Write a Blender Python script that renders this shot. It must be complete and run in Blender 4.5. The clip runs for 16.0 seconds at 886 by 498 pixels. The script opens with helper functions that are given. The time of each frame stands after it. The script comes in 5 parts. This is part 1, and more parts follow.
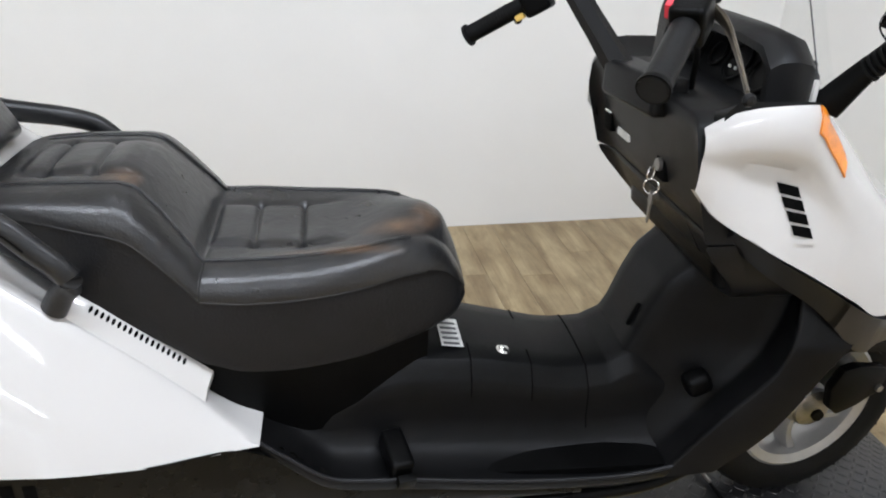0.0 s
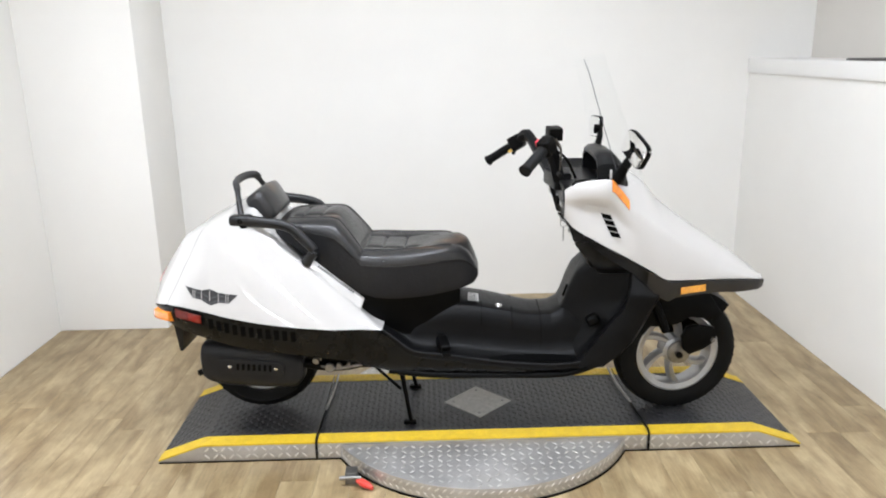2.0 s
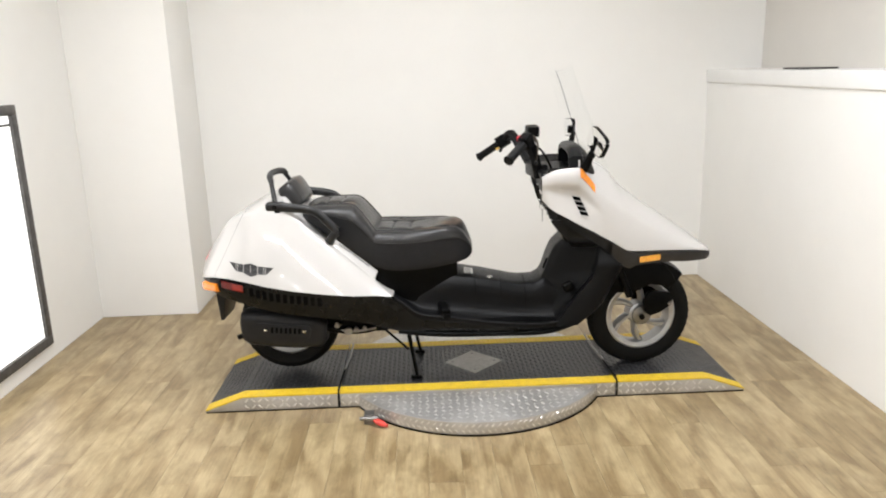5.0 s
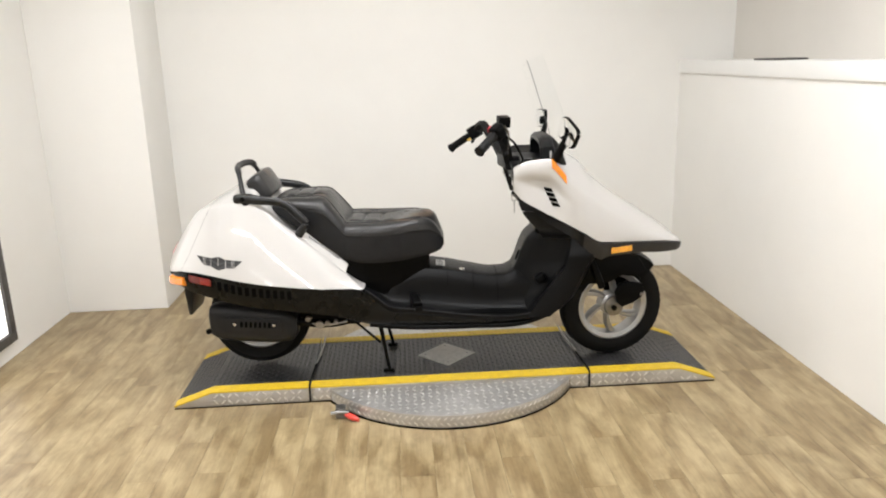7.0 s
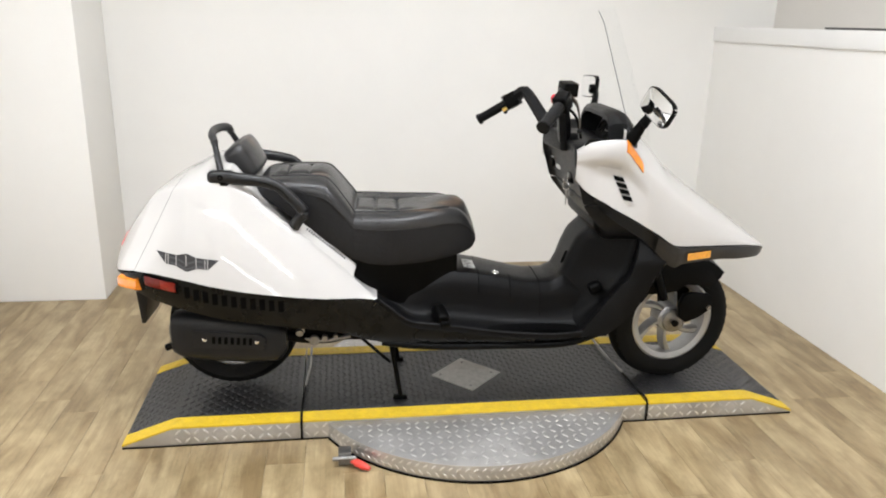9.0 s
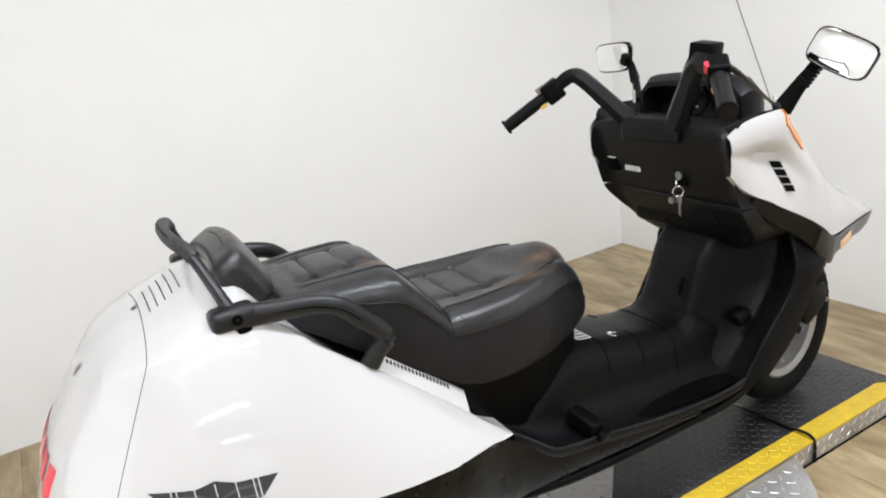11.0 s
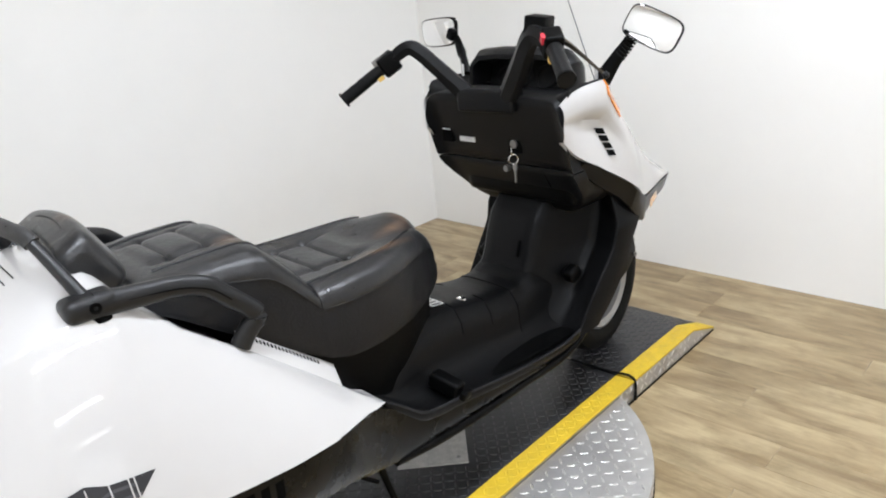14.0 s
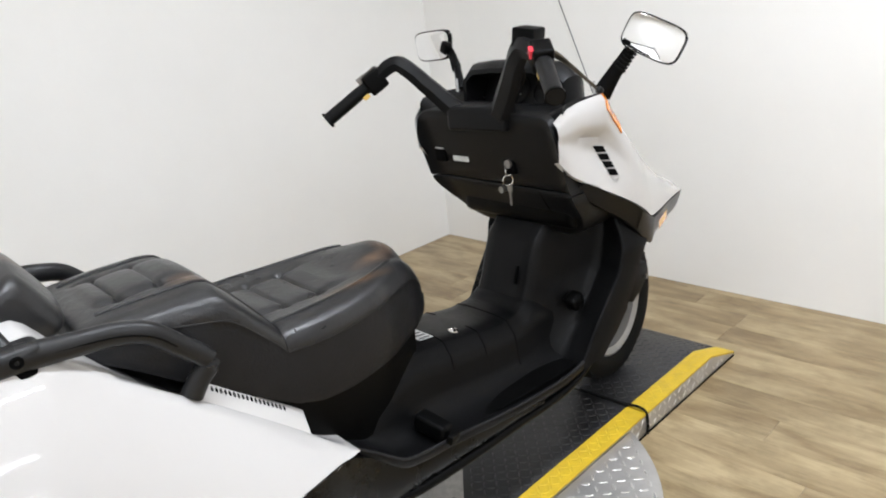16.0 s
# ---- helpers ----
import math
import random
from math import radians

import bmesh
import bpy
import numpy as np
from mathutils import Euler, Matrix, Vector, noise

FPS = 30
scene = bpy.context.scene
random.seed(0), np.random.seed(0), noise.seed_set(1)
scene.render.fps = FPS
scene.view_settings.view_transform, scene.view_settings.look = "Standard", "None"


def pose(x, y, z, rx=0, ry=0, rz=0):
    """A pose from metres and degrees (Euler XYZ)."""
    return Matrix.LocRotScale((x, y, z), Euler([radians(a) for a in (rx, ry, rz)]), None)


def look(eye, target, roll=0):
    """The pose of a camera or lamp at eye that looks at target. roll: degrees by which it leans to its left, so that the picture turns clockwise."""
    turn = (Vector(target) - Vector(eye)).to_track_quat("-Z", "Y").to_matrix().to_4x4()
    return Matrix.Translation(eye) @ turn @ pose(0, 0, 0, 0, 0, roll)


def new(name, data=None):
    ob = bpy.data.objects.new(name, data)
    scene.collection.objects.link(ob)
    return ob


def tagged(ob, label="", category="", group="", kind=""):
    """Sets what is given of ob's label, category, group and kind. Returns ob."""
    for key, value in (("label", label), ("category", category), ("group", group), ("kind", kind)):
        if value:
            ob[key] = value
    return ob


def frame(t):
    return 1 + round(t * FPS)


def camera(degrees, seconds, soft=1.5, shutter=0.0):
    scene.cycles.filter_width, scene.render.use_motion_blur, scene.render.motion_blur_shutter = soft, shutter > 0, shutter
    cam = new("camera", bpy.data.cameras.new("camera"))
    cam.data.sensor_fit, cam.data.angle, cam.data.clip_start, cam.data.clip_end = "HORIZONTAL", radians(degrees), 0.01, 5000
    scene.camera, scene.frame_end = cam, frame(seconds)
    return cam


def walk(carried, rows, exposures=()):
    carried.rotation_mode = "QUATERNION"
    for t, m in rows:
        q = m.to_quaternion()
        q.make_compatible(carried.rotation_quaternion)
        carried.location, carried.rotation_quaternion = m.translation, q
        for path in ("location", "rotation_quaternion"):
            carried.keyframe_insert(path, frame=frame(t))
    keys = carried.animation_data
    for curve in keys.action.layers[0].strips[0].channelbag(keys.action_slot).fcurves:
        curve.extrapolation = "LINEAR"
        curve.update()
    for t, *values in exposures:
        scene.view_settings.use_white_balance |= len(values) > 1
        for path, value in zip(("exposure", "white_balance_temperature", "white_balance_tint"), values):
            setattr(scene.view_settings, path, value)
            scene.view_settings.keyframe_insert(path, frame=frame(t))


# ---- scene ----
cam = camera(62.1, 16.0, soft=2.0)
PATH = [
    (0, (-0.284, -1.184, 1.287), (0.099, 0.567, 0.402), 2.4),
    (0.5, (-0.316, -1.608, 1.337), (-0.159, 0.286, 0.714), -2.1),
    (1, (-0.25, -2.048, 1.378), (-0.134, -0.154, 0.746), 3.3),
    (1.5, (-0.231, -2.409, 1.425), (-0.099, -0.529, 0.756), -0.4),
    (2, (-0.183, -2.743, 1.466), (-0.147, -0.813, 0.943), -1.0),
    (2.5, (-0.136, -3.003, 1.475), (-0.125, -1.056, 1.018), -0.8),
    (3, (-0.196, -3.186, 1.471), (-0.163, -1.24, 1.01), -0.3),
    (3.5, (-0.216, -3.293, 1.477), (-0.155, -1.345, 1.028), -0.6),
    (4, (-0.234, -3.305, 1.462), (-0.214, -1.362, 0.985), -1.9),
    (6.5, (-0.201, -3.309, 1.452), (-0.085, -1.372, 0.968), -1.3),
    (7, (-0.194, -3.281, 1.448), (-0.081, -1.348, 0.944), -1.6),
    (7.5, (-0.145, -3.22, 1.411), (-0.002, -1.282, 0.936), -1.8),
    (8, (-0.086, -3.031, 1.404), (0.06, -1.099, 0.907), -0.7),
    (8.5, (-0.231, -2.788, 1.371), (-0.005, -0.879, 0.818), 0.4),
    (9, (-0.491, -2.548, 1.384), (-0.204, -0.66, 0.791), 1.5),
    (9.5, (-0.663, -2.182, 1.375), (-0.324, -0.292, 0.816), -3.7),
    (12, (-1.254, -1.229, 1.262), (-0.147, 0.269, 0.534), -5.1),
    (12.5, (-1.277, -1.229, 1.226), (-0.292, 0.194, 0.222), -3.9),
    (13, (-1.228, -1.26, 1.247), (-0.026, 0.041, 0.319), -5.1),
    (13.5, (-1.205, -1.293, 1.272), (0.095, -0.029, 0.427), -5.1),
    (14, (-1.196, -1.302, 1.316), (0.136, 0.017, 0.619), -5.5),
    (14.5, (-1.199, -1.299, 1.335), (0.199, 0.003, 0.741), -3.5),
    (15, (-1.202, -1.296, 1.349), (0.259, -0.023, 0.856), -3.5),
    (15.5, (-1.196, -1.295, 1.337), (0.253, -0.068, 0.708), -5.9),
    (16, (-1.03, -1.283, 1.308), (0.253, 0.099, 0.641), -6.9),
]
TONE = [(0, -0.12, 6020, 10), (1, -0.06, 6070, 10), (2, 0.06, 6120, 10), (3.5, 0.06, 6370, 10), (4.2, 0.0, 6470, 10), (6.3, 0.0, 6650, 10), (7, -0.03, 6700, 10), (8, -0.03, 6600, 10), (9, 0.0, 6420, 10),
        (9.7, -0.03, 6320, 10), (12, 0.03, 6120, 10), (12.6, 0.07, 6320, 10), (13, 0.02, 6190, 10), (14, -0.04, 6070, 10), (15, -0.10, 6110, 10), (16, -0.11, 6170, 10)]
walk(cam, [(t, look(eye, target, roll)) for t, eye, target, roll in PATH], TONE)

# ---- world and light ----
world = bpy.data.worlds.new("world")
scene.world = world
world.use_nodes = True
world.node_tree.nodes["Background"].inputs["Color"].default_value = (1.0, 0.97, 0.92, 1)
world.node_tree.nodes["Background"].inputs["Strength"].default_value = 0.3
CEIL = 2.75
LAMPS = [(-1.0, -0.9, 33), (0.55, -0.9, 33), (-1.4, -3.3, 28), (0.1, -3.3, 28), (-1.5, -6.2, 15), (-0.3, -6.2, 15), (-1.5, -10.0, 8), (-0.3, -10.0, 8)]
WIN = (-2.0, 0.6, 0.45, 2.35)
SPOTS = [(-0.55, 0.45), (0.38, 0.45)]
for lx, ly, power in LAMPS:
    lamp = new("lamp_light", bpy.data.lights.new("lamp_light", "AREA"))
    lamp.data.shape, lamp.data.size, lamp.data.size_y = "RECTANGLE", 1.15, 0.16
    lamp.data.energy, lamp.data.color = power, (0.952, 0.985, 1.045)
    lamp.matrix_world = look((lx, ly, CEIL - 0.075), (lx, ly, 0))
# daylight through the shop window behind the walk
day = new("window_light", bpy.data.lights.new("window_light", "AREA"))
day.data.shape, day.data.size, day.data.size_y = "RECTANGLE", WIN[1] - WIN[0] - 0.1, WIN[3] - WIN[2] - 0.1
day.data.energy, day.data.color = 10, (1.0, 0.99, 0.985)
day.matrix_world = look(((WIN[0] + WIN[1]) / 2, -11.99, (WIN[2] + WIN[3]) / 2), ((WIN[0] + WIN[1]) / 2, 0, (WIN[2] + WIN[3]) / 2))
for lx, ly in SPOTS:
    lamp = new("spot_light", bpy.data.lights.new("spot_light", "AREA"))
    lamp.data.shape, lamp.data.size = "DISK", 0.14
    lamp.data.energy, lamp.data.color = 3, (0.965, 0.975, 1.0)
    lamp.matrix_world = look((lx, ly, CEIL - 0.03), (lx, ly + 0.25, 0))


# ---- materials ----
def mat(name, base, rough=0.5, metal=0.0, vary=0.12, scale=8.0, bump=0.0, bscale=200.0, coat=0.0, second=None, stretch=(1, 1, 1), rvary=0.1, spec=0.5, crease=0.0):
    m = bpy.data.materials.new(name)
    m.use_nodes = True
    nt = m.node_tree
    n, l = nt.nodes, nt.links
    b = n["Principled BSDF"]
    tc, mp = n.new("ShaderNodeTexCoord"), n.new("ShaderNodeMapping")
    mp.inputs["Scale"].default_value = stretch
    l.new(tc.outputs["Object"], mp.inputs["Vector"])
    no = n.new("ShaderNodeTexNoise")
    no.inputs["Scale"].default_value, no.inputs["Detail"].default_value, no.inputs["Roughness"].default_value = scale, 6, 0.65
    l.new(mp.outputs["Vector"], no.inputs["Vector"])
    ramp = n.new("ShaderNodeValToRGB")
    ramp.color_ramp.elements[0].position, ramp.color_ramp.elements[1].position = 0.3, 0.7
    a = [c * (1 - vary) for c in base] if second is None else second
    c = [min(1, c * (1 + vary)) for c in base] if second is None else base
    ramp.color_ramp.elements[0].color, ramp.color_ramp.elements[1].color = (*a, 1), (*c, 1)
    l.new(no.outputs["Fac"], ramp.inputs["Fac"])
    l.new(ramp.outputs["Color"], b.inputs["Base Color"])
    mr = n.new("ShaderNodeMapRange")
    mr.inputs["To Min"].default_value, mr.inputs["To Max"].default_value = max(0.02, rough - rvary), min(1, rough + rvary)
    fine = n.new("ShaderNodeTexNoise")
    fine.inputs["Scale"].default_value, fine.inputs["Detail"].default_value = bscale, 3
    l.new(mp.outputs["Vector"], fine.inputs["Vector"])
    l.new(no.outputs["Fac"], mr.inputs["Value"])
    l.new(mr.outputs["Result"], b.inputs["Roughness"])
    b.inputs["Metallic"].default_value = metal
    b.inputs["Specular IOR Level"].default_value = spec
    b.inputs["Coat Weight"].default_value = coat
    b.inputs["Coat Roughness"].default_value = 0.04
    if bump:
        bp = n.new("ShaderNodeBump")
        bp.inputs["Strength"].default_value, bp.inputs["Distance"].default_value = bump, 0.002
        l.new(fine.outputs["Fac"], bp.inputs["Height"])
        l.new(bp.outputs["Normal"], b.inputs["Normal"])
        if crease:
            fold, bc = n.new("ShaderNodeTexNoise"), n.new("ShaderNodeBump")
            fold.inputs["Scale"].default_value, fold.inputs["Detail"].default_value, fold.inputs["Distortion"].default_value = 24, 4, 1.2
            bc.inputs["Strength"].default_value, bc.inputs["Distance"].default_value = crease, 0.004
            l.new(mp.outputs["Vector"], fold.inputs["Vector"])
            l.new(fold.outputs["Fac"], bc.inputs["Height"])
            l.new(bp.outputs["Normal"], bc.inputs["Normal"])
            l.new(bc.outputs["Normal"], b.inputs["Normal"])
    return m


def worn(m, tint, spots):
    """Warm tan sheen painted into the base colour: each spot is a centre and half sizes, broken up by a noise."""
    n, l = m.node_tree.nodes, m.node_tree.links
    b = n["Principled BSDF"]
    tc = n.new("ShaderNodeTexCoord")
    base = b.inputs["Base Color"].links[0].from_socket
    for c, h in spots:
        sub, dv, ln, mr = n.new("ShaderNodeVectorMath"), n.new("ShaderNodeVectorMath"), n.new("ShaderNodeVectorMath"), n.new("ShaderNodeMapRange")
        sub.operation, dv.operation, ln.operation = "SUBTRACT", "DIVIDE", "LENGTH"
        sub.inputs[1].default_value, dv.inputs[1].default_value = c, h
        l.new(tc.outputs["Object"], sub.inputs[0]); l.new(sub.outputs[0], dv.inputs[0]); l.new(dv.outputs[0], ln.inputs[0])
        mr.inputs["From Min"].default_value, mr.inputs["From Max"].default_value = 1.0, 0.1
        l.new(ln.outputs["Value"], mr.inputs["Value"])
        no, mu, mx = n.new("ShaderNodeTexNoise"), n.new("ShaderNodeMath"), n.new("ShaderNodeMix")
        no.inputs["Scale"].default_value, no.inputs["Detail"].default_value = 45, 5
        mu.operation, mx.data_type = "MULTIPLY", "RGBA"
        l.new(tc.outputs["Object"], no.inputs["Vector"]); l.new(no.outputs["Fac"], mu.inputs[0]); l.new(mr.outputs[0], mu.inputs[1])
        l.new(mu.outputs[0], mx.inputs["Factor"])
        l.new(base, mx.inputs["A"])
        mx.inputs["B"].default_value = (*tint, 1)
        base = mx.outputs["Result"]
    l.new(base, b.inputs["Base Color"])


def glow(name, colour, strength):
    m = mat(name, colour, 0.5)
    b = m.node_tree.nodes["Principled BSDF"]
    b.inputs["Emission Color"].default_value, b.inputs["Emission Strength"].default_value = (*colour, 1), strength
    return m


def lens(name, colour, rough=0.12):
    m = mat(name, colour, rough, vary=0.25, scale=60, coat=0.6, rvary=0.03)
    return m


WHITE = mat("white_paint", (0.52, 0.506, 0.488), 0.34, vary=0.02, scale=3, spec=0.35, coat=1.0, rvary=0.05)
# a black lever; the bronze tint is warm light put into its colour
LEVER = mat("lever_warm_lit", (0.085, 0.072, 0.055), 0.30, metal=0.8, vary=0.2, scale=40)
BLACK = mat("black_plastic", (0.0022, 0.0022, 0.0022), 0.38, spec=0.075, vary=0.25, scale=14, bump=0.25, bscale=420, rvary=0.08)
# black plastic lightened for upper parts that catch light; SHIELDM lies in between
DASHM = mat("black_plastic_lit", (0.0066, 0.0066, 0.0069), 0.38, spec=0.17, vary=0.25, scale=14, bump=0.25, bscale=420, rvary=0.08)
SHIELDM = mat("black_moulded_plastic", (0.0042, 0.0042, 0.0044), 0.36, spec=0.12, vary=0.25, scale=14, bump=0.25, bscale=420, rvary=0.08)
GLOSS = mat("dark_gloss_plastic", (0.016, 0.016, 0.017), 0.36, spec=0.2, vary=0.2, scale=9, bump=0.1, bscale=420)
FAIRING = mat("grey_fairing_plastic", (0.022, 0.022, 0.0235), 0.32, spec=0.4, vary=0.2, scale=9, bump=0.08, bscale=420)
LEATHER = mat("black_vinyl", (0.0142, 0.0142, 0.0148), 0.30, spec=0.52, vary=0.3, scale=11, bump=0.3, bscale=260, rvary=0.09, crease=0.35)
# bronze sheen on the seat's ridges and backrest, painted as tan spots
worn(LEATHER, (0.16, 0.095, 0.053), [((-0.125, -0.062, 0.712), (0.075, 0.030, 0.03)), ((-0.06, -0.03, 0.718), (0.04, 0.055, 0.03)), ((-0.22, -0.125, 0.695), (0.12, 0.016, 0.02)), ((-0.53, -0.09, 0.815), (0.05, 0.03, 0.02)), ((-0.775, -0.02, 0.905), (0.035, 0.04, 0.05))])
# the seat's own vinyl, darkened to hold the shade below the piping
SIDEVINYL = mat("shaded_side_vinyl", (0.0080, 0.0080, 0.0088), 0.37, spec=0.26, vary=0.3, scale=9, bump=0.35, bscale=240, rvary=0.1, crease=0.3)
PIPING = mat("seat_piping", (0.006, 0.006, 0.006), 0.45, bump=0.1)
RUBBER = mat("tyre_rubber", (0.004, 0.004, 0.004), 0.65, spec=0.15, vary=0.3, scale=20, bump=0.3, bscale=150)
ALLOY = mat("silver_alloy", (0.38, 0.38, 0.38), 0.38, metal=0.7, vary=0.12, scale=15)
STEEL = mat("bare_steel", (0.27, 0.262, 0.25), 0.38, metal=0.9, vary=0.3, scale=25)
CHROME = mat("chrome", (0.8, 0.8, 0.8), 0.1, metal=1.0, vary=0.05)
SKIRTM = mat("satin_black_skirt", (0.0035, 0.0035, 0.003), 0.28, spec=0.22, vary=0.25, scale=10)
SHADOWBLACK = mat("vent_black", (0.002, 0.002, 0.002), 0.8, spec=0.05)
AMBER = lens("amber_lens", (0.85, 0.25, 0.015))
AMBER2 = lens("amber_marker", (0.75, 0.33, 0.02))
REDLENS = lens("red_lens", (0.13, 0.006, 0.004))
REDBRIGHT = lens("bright_red_lens", (0.22, 0.011, 0.007))
REDPAINT = mat("red_paint", (0.65, 0.05, 0.06), 0.4)
RAILM = mat("rail_paint", (0.010, 0.010, 0.0105), 0.36, spec=0.36, vary=0.25, scale=30, bump=0.15)
SLEEVE = mat("worn_grip_sleeve", (0.035, 0.034, 0.033), 0.55, spec=0.3, vary=0.3, scale=40, bump=0.25)
EMBLEM = mat("emblem_black", (0.02, 0.02, 0.022), 0.35)
EMBLEM2 = mat("emblem_grey", (0.055, 0.055, 0.06), 0.35)
LABEL = mat("label_white", (0.7, 0.7, 0.68), 0.45, vary=0.2, scale=90)
YELLOW = mat("yellow_tread", (0.72, 0.50, 0.022), 0.5, second=(0.55, 0.37, 0.02), scale=26, bump=0.3, bscale=180)
TREAD = mat("black_tread_rubber", (0.022, 0.022, 0.0235), 0.35, spec=0.55, vary=0.35, scale=9, bump=0.3, bscale=300)
DIAMOND = mat("tread_aluminium", (0.50, 0.49, 0.475), 0.37, metal=0.68, vary=0.2, scale=7, bump=0.15, bscale=250)
LUG = mat("tread_lug", (0.68, 0.67, 0.65), 0.32, metal=0.8, vary=0.2, scale=30)
INLAY = mat("grit_plate", (0.52, 0.50, 0.465), 0.6, metal=0.1, second=(0.36, 0.345, 0.315), scale=60, bump=0.5, bscale=330)
WALL = mat("wall_paint", (0.86, 0.85, 0.82), 0.85, vary=0.02, scale=1.5, bump=0.12, bscale=120)
# darker and warmer base colour than WALL
WALL2 = mat("upper_wall_tone", (0.70, 0.672, 0.625), 0.85, vary=0.03, scale=1.5, bump=0.12, bscale=120)
TRIMW = mat("white_trim", (0.88, 0.875, 0.86), 0.5, vary=0.02, scale=4)
CEILM = mat("ceiling_paint", (0.8, 0.79, 0.77), 0.9, vary=0.03, scale=2)
FRAMEB = mat("worn_black_frame", (0.045, 0.042, 0.04), 0.55, second=(0.10, 0.095, 0.09), scale=22, bump=0.3, bscale=90)
# emission added to a plain white board so it outshines the wall
PANEL = glow("glowing_white_panel", (1.0, 0.99, 0.97), 1.2)
SKYGLOW = glow("bright_daylight", (0.95, 0.98, 1.0), 0.9)
DIFFUSER = glow("lamp_diffuser", (1.0, 0.98, 0.96), 6.0)
MIRROR = mat("mirror_glass", (0.9, 0.9, 0.9), 0.03, metal=1.0, vary=0.0, rvary=0.01)
GAUGE = mat("gauge_face", (0.006, 0.006, 0.006), 0.5, spec=0.2)
YELLOWB = mat("yellow_button", (0.75, 0.5, 0.12), 0.4)
REDB = mat("red_button", (0.6, 0.03, 0.05), 0.4)
REDGRIP = mat("red_vinyl_grip", (0.62, 0.05, 0.035), 0.35, coat=0.2)

GLASS = bpy.data.materials.new("clear_acrylic")
GLASS.use_nodes = True
gn, gl = GLASS.node_tree.nodes, GLASS.node_tree.links
gn.remove(gn["Principled BSDF"])
gt, gg, gm, gf = gn.new("ShaderNodeBsdfTransparent"), gn.new("ShaderNodeBsdfGlossy"), gn.new("ShaderNodeMixShader"), gn.new("ShaderNodeLayerWeight")
gp, ga = gn.new("ShaderNodeMath"), gn.new("ShaderNodeMath")
gp.operation, ga.operation = "POWER", "MULTIPLY_ADD"
gt.inputs["Color"].default_value = (0.996, 0.998, 0.998, 1)
gg.inputs["Roughness"].default_value = 0.03
gp.inputs[1].default_value, ga.inputs[1].default_value, ga.inputs[2].default_value = 5.0, 0.06, 0.004
gl.new(gf.outputs["Facing"], gp.inputs[0]); gl.new(gp.outputs[0], ga.inputs[0])
gl.new(ga.outputs[0], gm.inputs[0]); gl.new(gt.outputs[0], gm.inputs[1]); gl.new(gg.outputs[0], gm.inputs[2])
gl.new(gm.outputs[0], gn["Material Output"].inputs["Surface"])


def plank_material():
    m = bpy.data.materials.new("oak_vinyl_plank")
    m.use_nodes = True
    n, l = m.node_tree.nodes, m.node_tree.links
    b = n["Principled BSDF"]
    tc, oi = n.new("ShaderNodeTexCoord"), n.new("ShaderNodeObjectInfo")
    add = n.new("ShaderNodeVectorMath"); add.operation = "ADD"
    mul = n.new("ShaderNodeVectorMath"); mul.operation = "SCALE"
    comb = n.new("ShaderNodeCombineXYZ")
    for k in range(3):
        l.new(oi.outputs["Random"], comb.inputs[k])
    mul.inputs["Scale"].default_value = 37.0
    l.new(comb.outputs[0], mul.inputs[0])
    l.new(tc.outputs["Object"], add.inputs[0]); l.new(mul.outputs[0], add.inputs[1])
    mp = n.new("ShaderNodeMapping"); mp.inputs["Scale"].default_value = (7, 1.6, 1)
    l.new(add.outputs[0], mp.inputs["Vector"])
    big = n.new("ShaderNodeTexNoise"); big.inputs["Scale"].default_value, big.inputs["Detail"].default_value = 1.6, 6
    big.inputs["Distortion"].default_value = 0.6
    l.new(mp.outputs[0], big.inputs["Vector"])
    mp2 = n.new("ShaderNodeMapping"); mp2.inputs["Scale"].default_value = (70, 3, 1)
    l.new(add.outputs[0], mp2.inputs["Vector"])
    grain = n.new("ShaderNodeTexNoise"); grain.inputs["Scale"].default_value, grain.inputs["Detail"].default_value = 2.0, 5
    l.new(mp2.outputs[0], grain.inputs["Vector"])
    r = n.new("ShaderNodeValToRGB")
    e = r.color_ramp.elements
    e[0].position, e[0].color = 0.37, (0.230, 0.163, 0.081, 1)
    e[1].position, e[1].color = 0.63, (0.405, 0.316, 0.180, 1)
    mid = e.new(0.5); mid.color = (0.326, 0.246, 0.134, 1)
    l.new(big.outputs["Fac"], r.inputs["Fac"])
    g = n.new("ShaderNodeValToRGB")
    g.color_ramp.elements[0].position, g.color_ramp.elements[0].color = 0.33, (0.90, 0.89, 0.87, 1)
    g.color_ramp.elements[1].position, g.color_ramp.elements[1].color = 0.6, (1.05, 1.05, 1.05, 1)
    l.new(grain.outputs["Fac"], g.inputs["Fac"])
    mx = n.new("ShaderNodeMix"); mx.data_type, mx.blend_type = "RGBA", "MULTIPLY"
    mx.inputs["Factor"].default_value = 1.0
    l.new(r.outputs["Color"], mx.inputs["A"]); l.new(g.outputs["Color"], mx.inputs["B"])
    blot = n.new("ShaderNodeTexNoise"); blot.inputs["Scale"].default_value, blot.inputs["Detail"].default_value, blot.inputs["Roughness"].default_value = 9.0, 5, 0.7
    mp3 = n.new("ShaderNodeMapping"); mp3.inputs["Scale"].default_value = (1.6, 0.8, 1)
    l.new(add.outputs[0], mp3.inputs["Vector"]); l.new(mp3.outputs[0], blot.inputs["Vector"])
    g2 = n.new("ShaderNodeValToRGB")
    g2.color_ramp.elements[0].position, g2.color_ramp.elements[0].color = 0.36, (0.81, 0.797, 0.765, 1)
    g2.color_ramp.elements[1].position, g2.color_ramp.elements[1].color = 0.56, (1.06, 1.06, 1.06, 1)
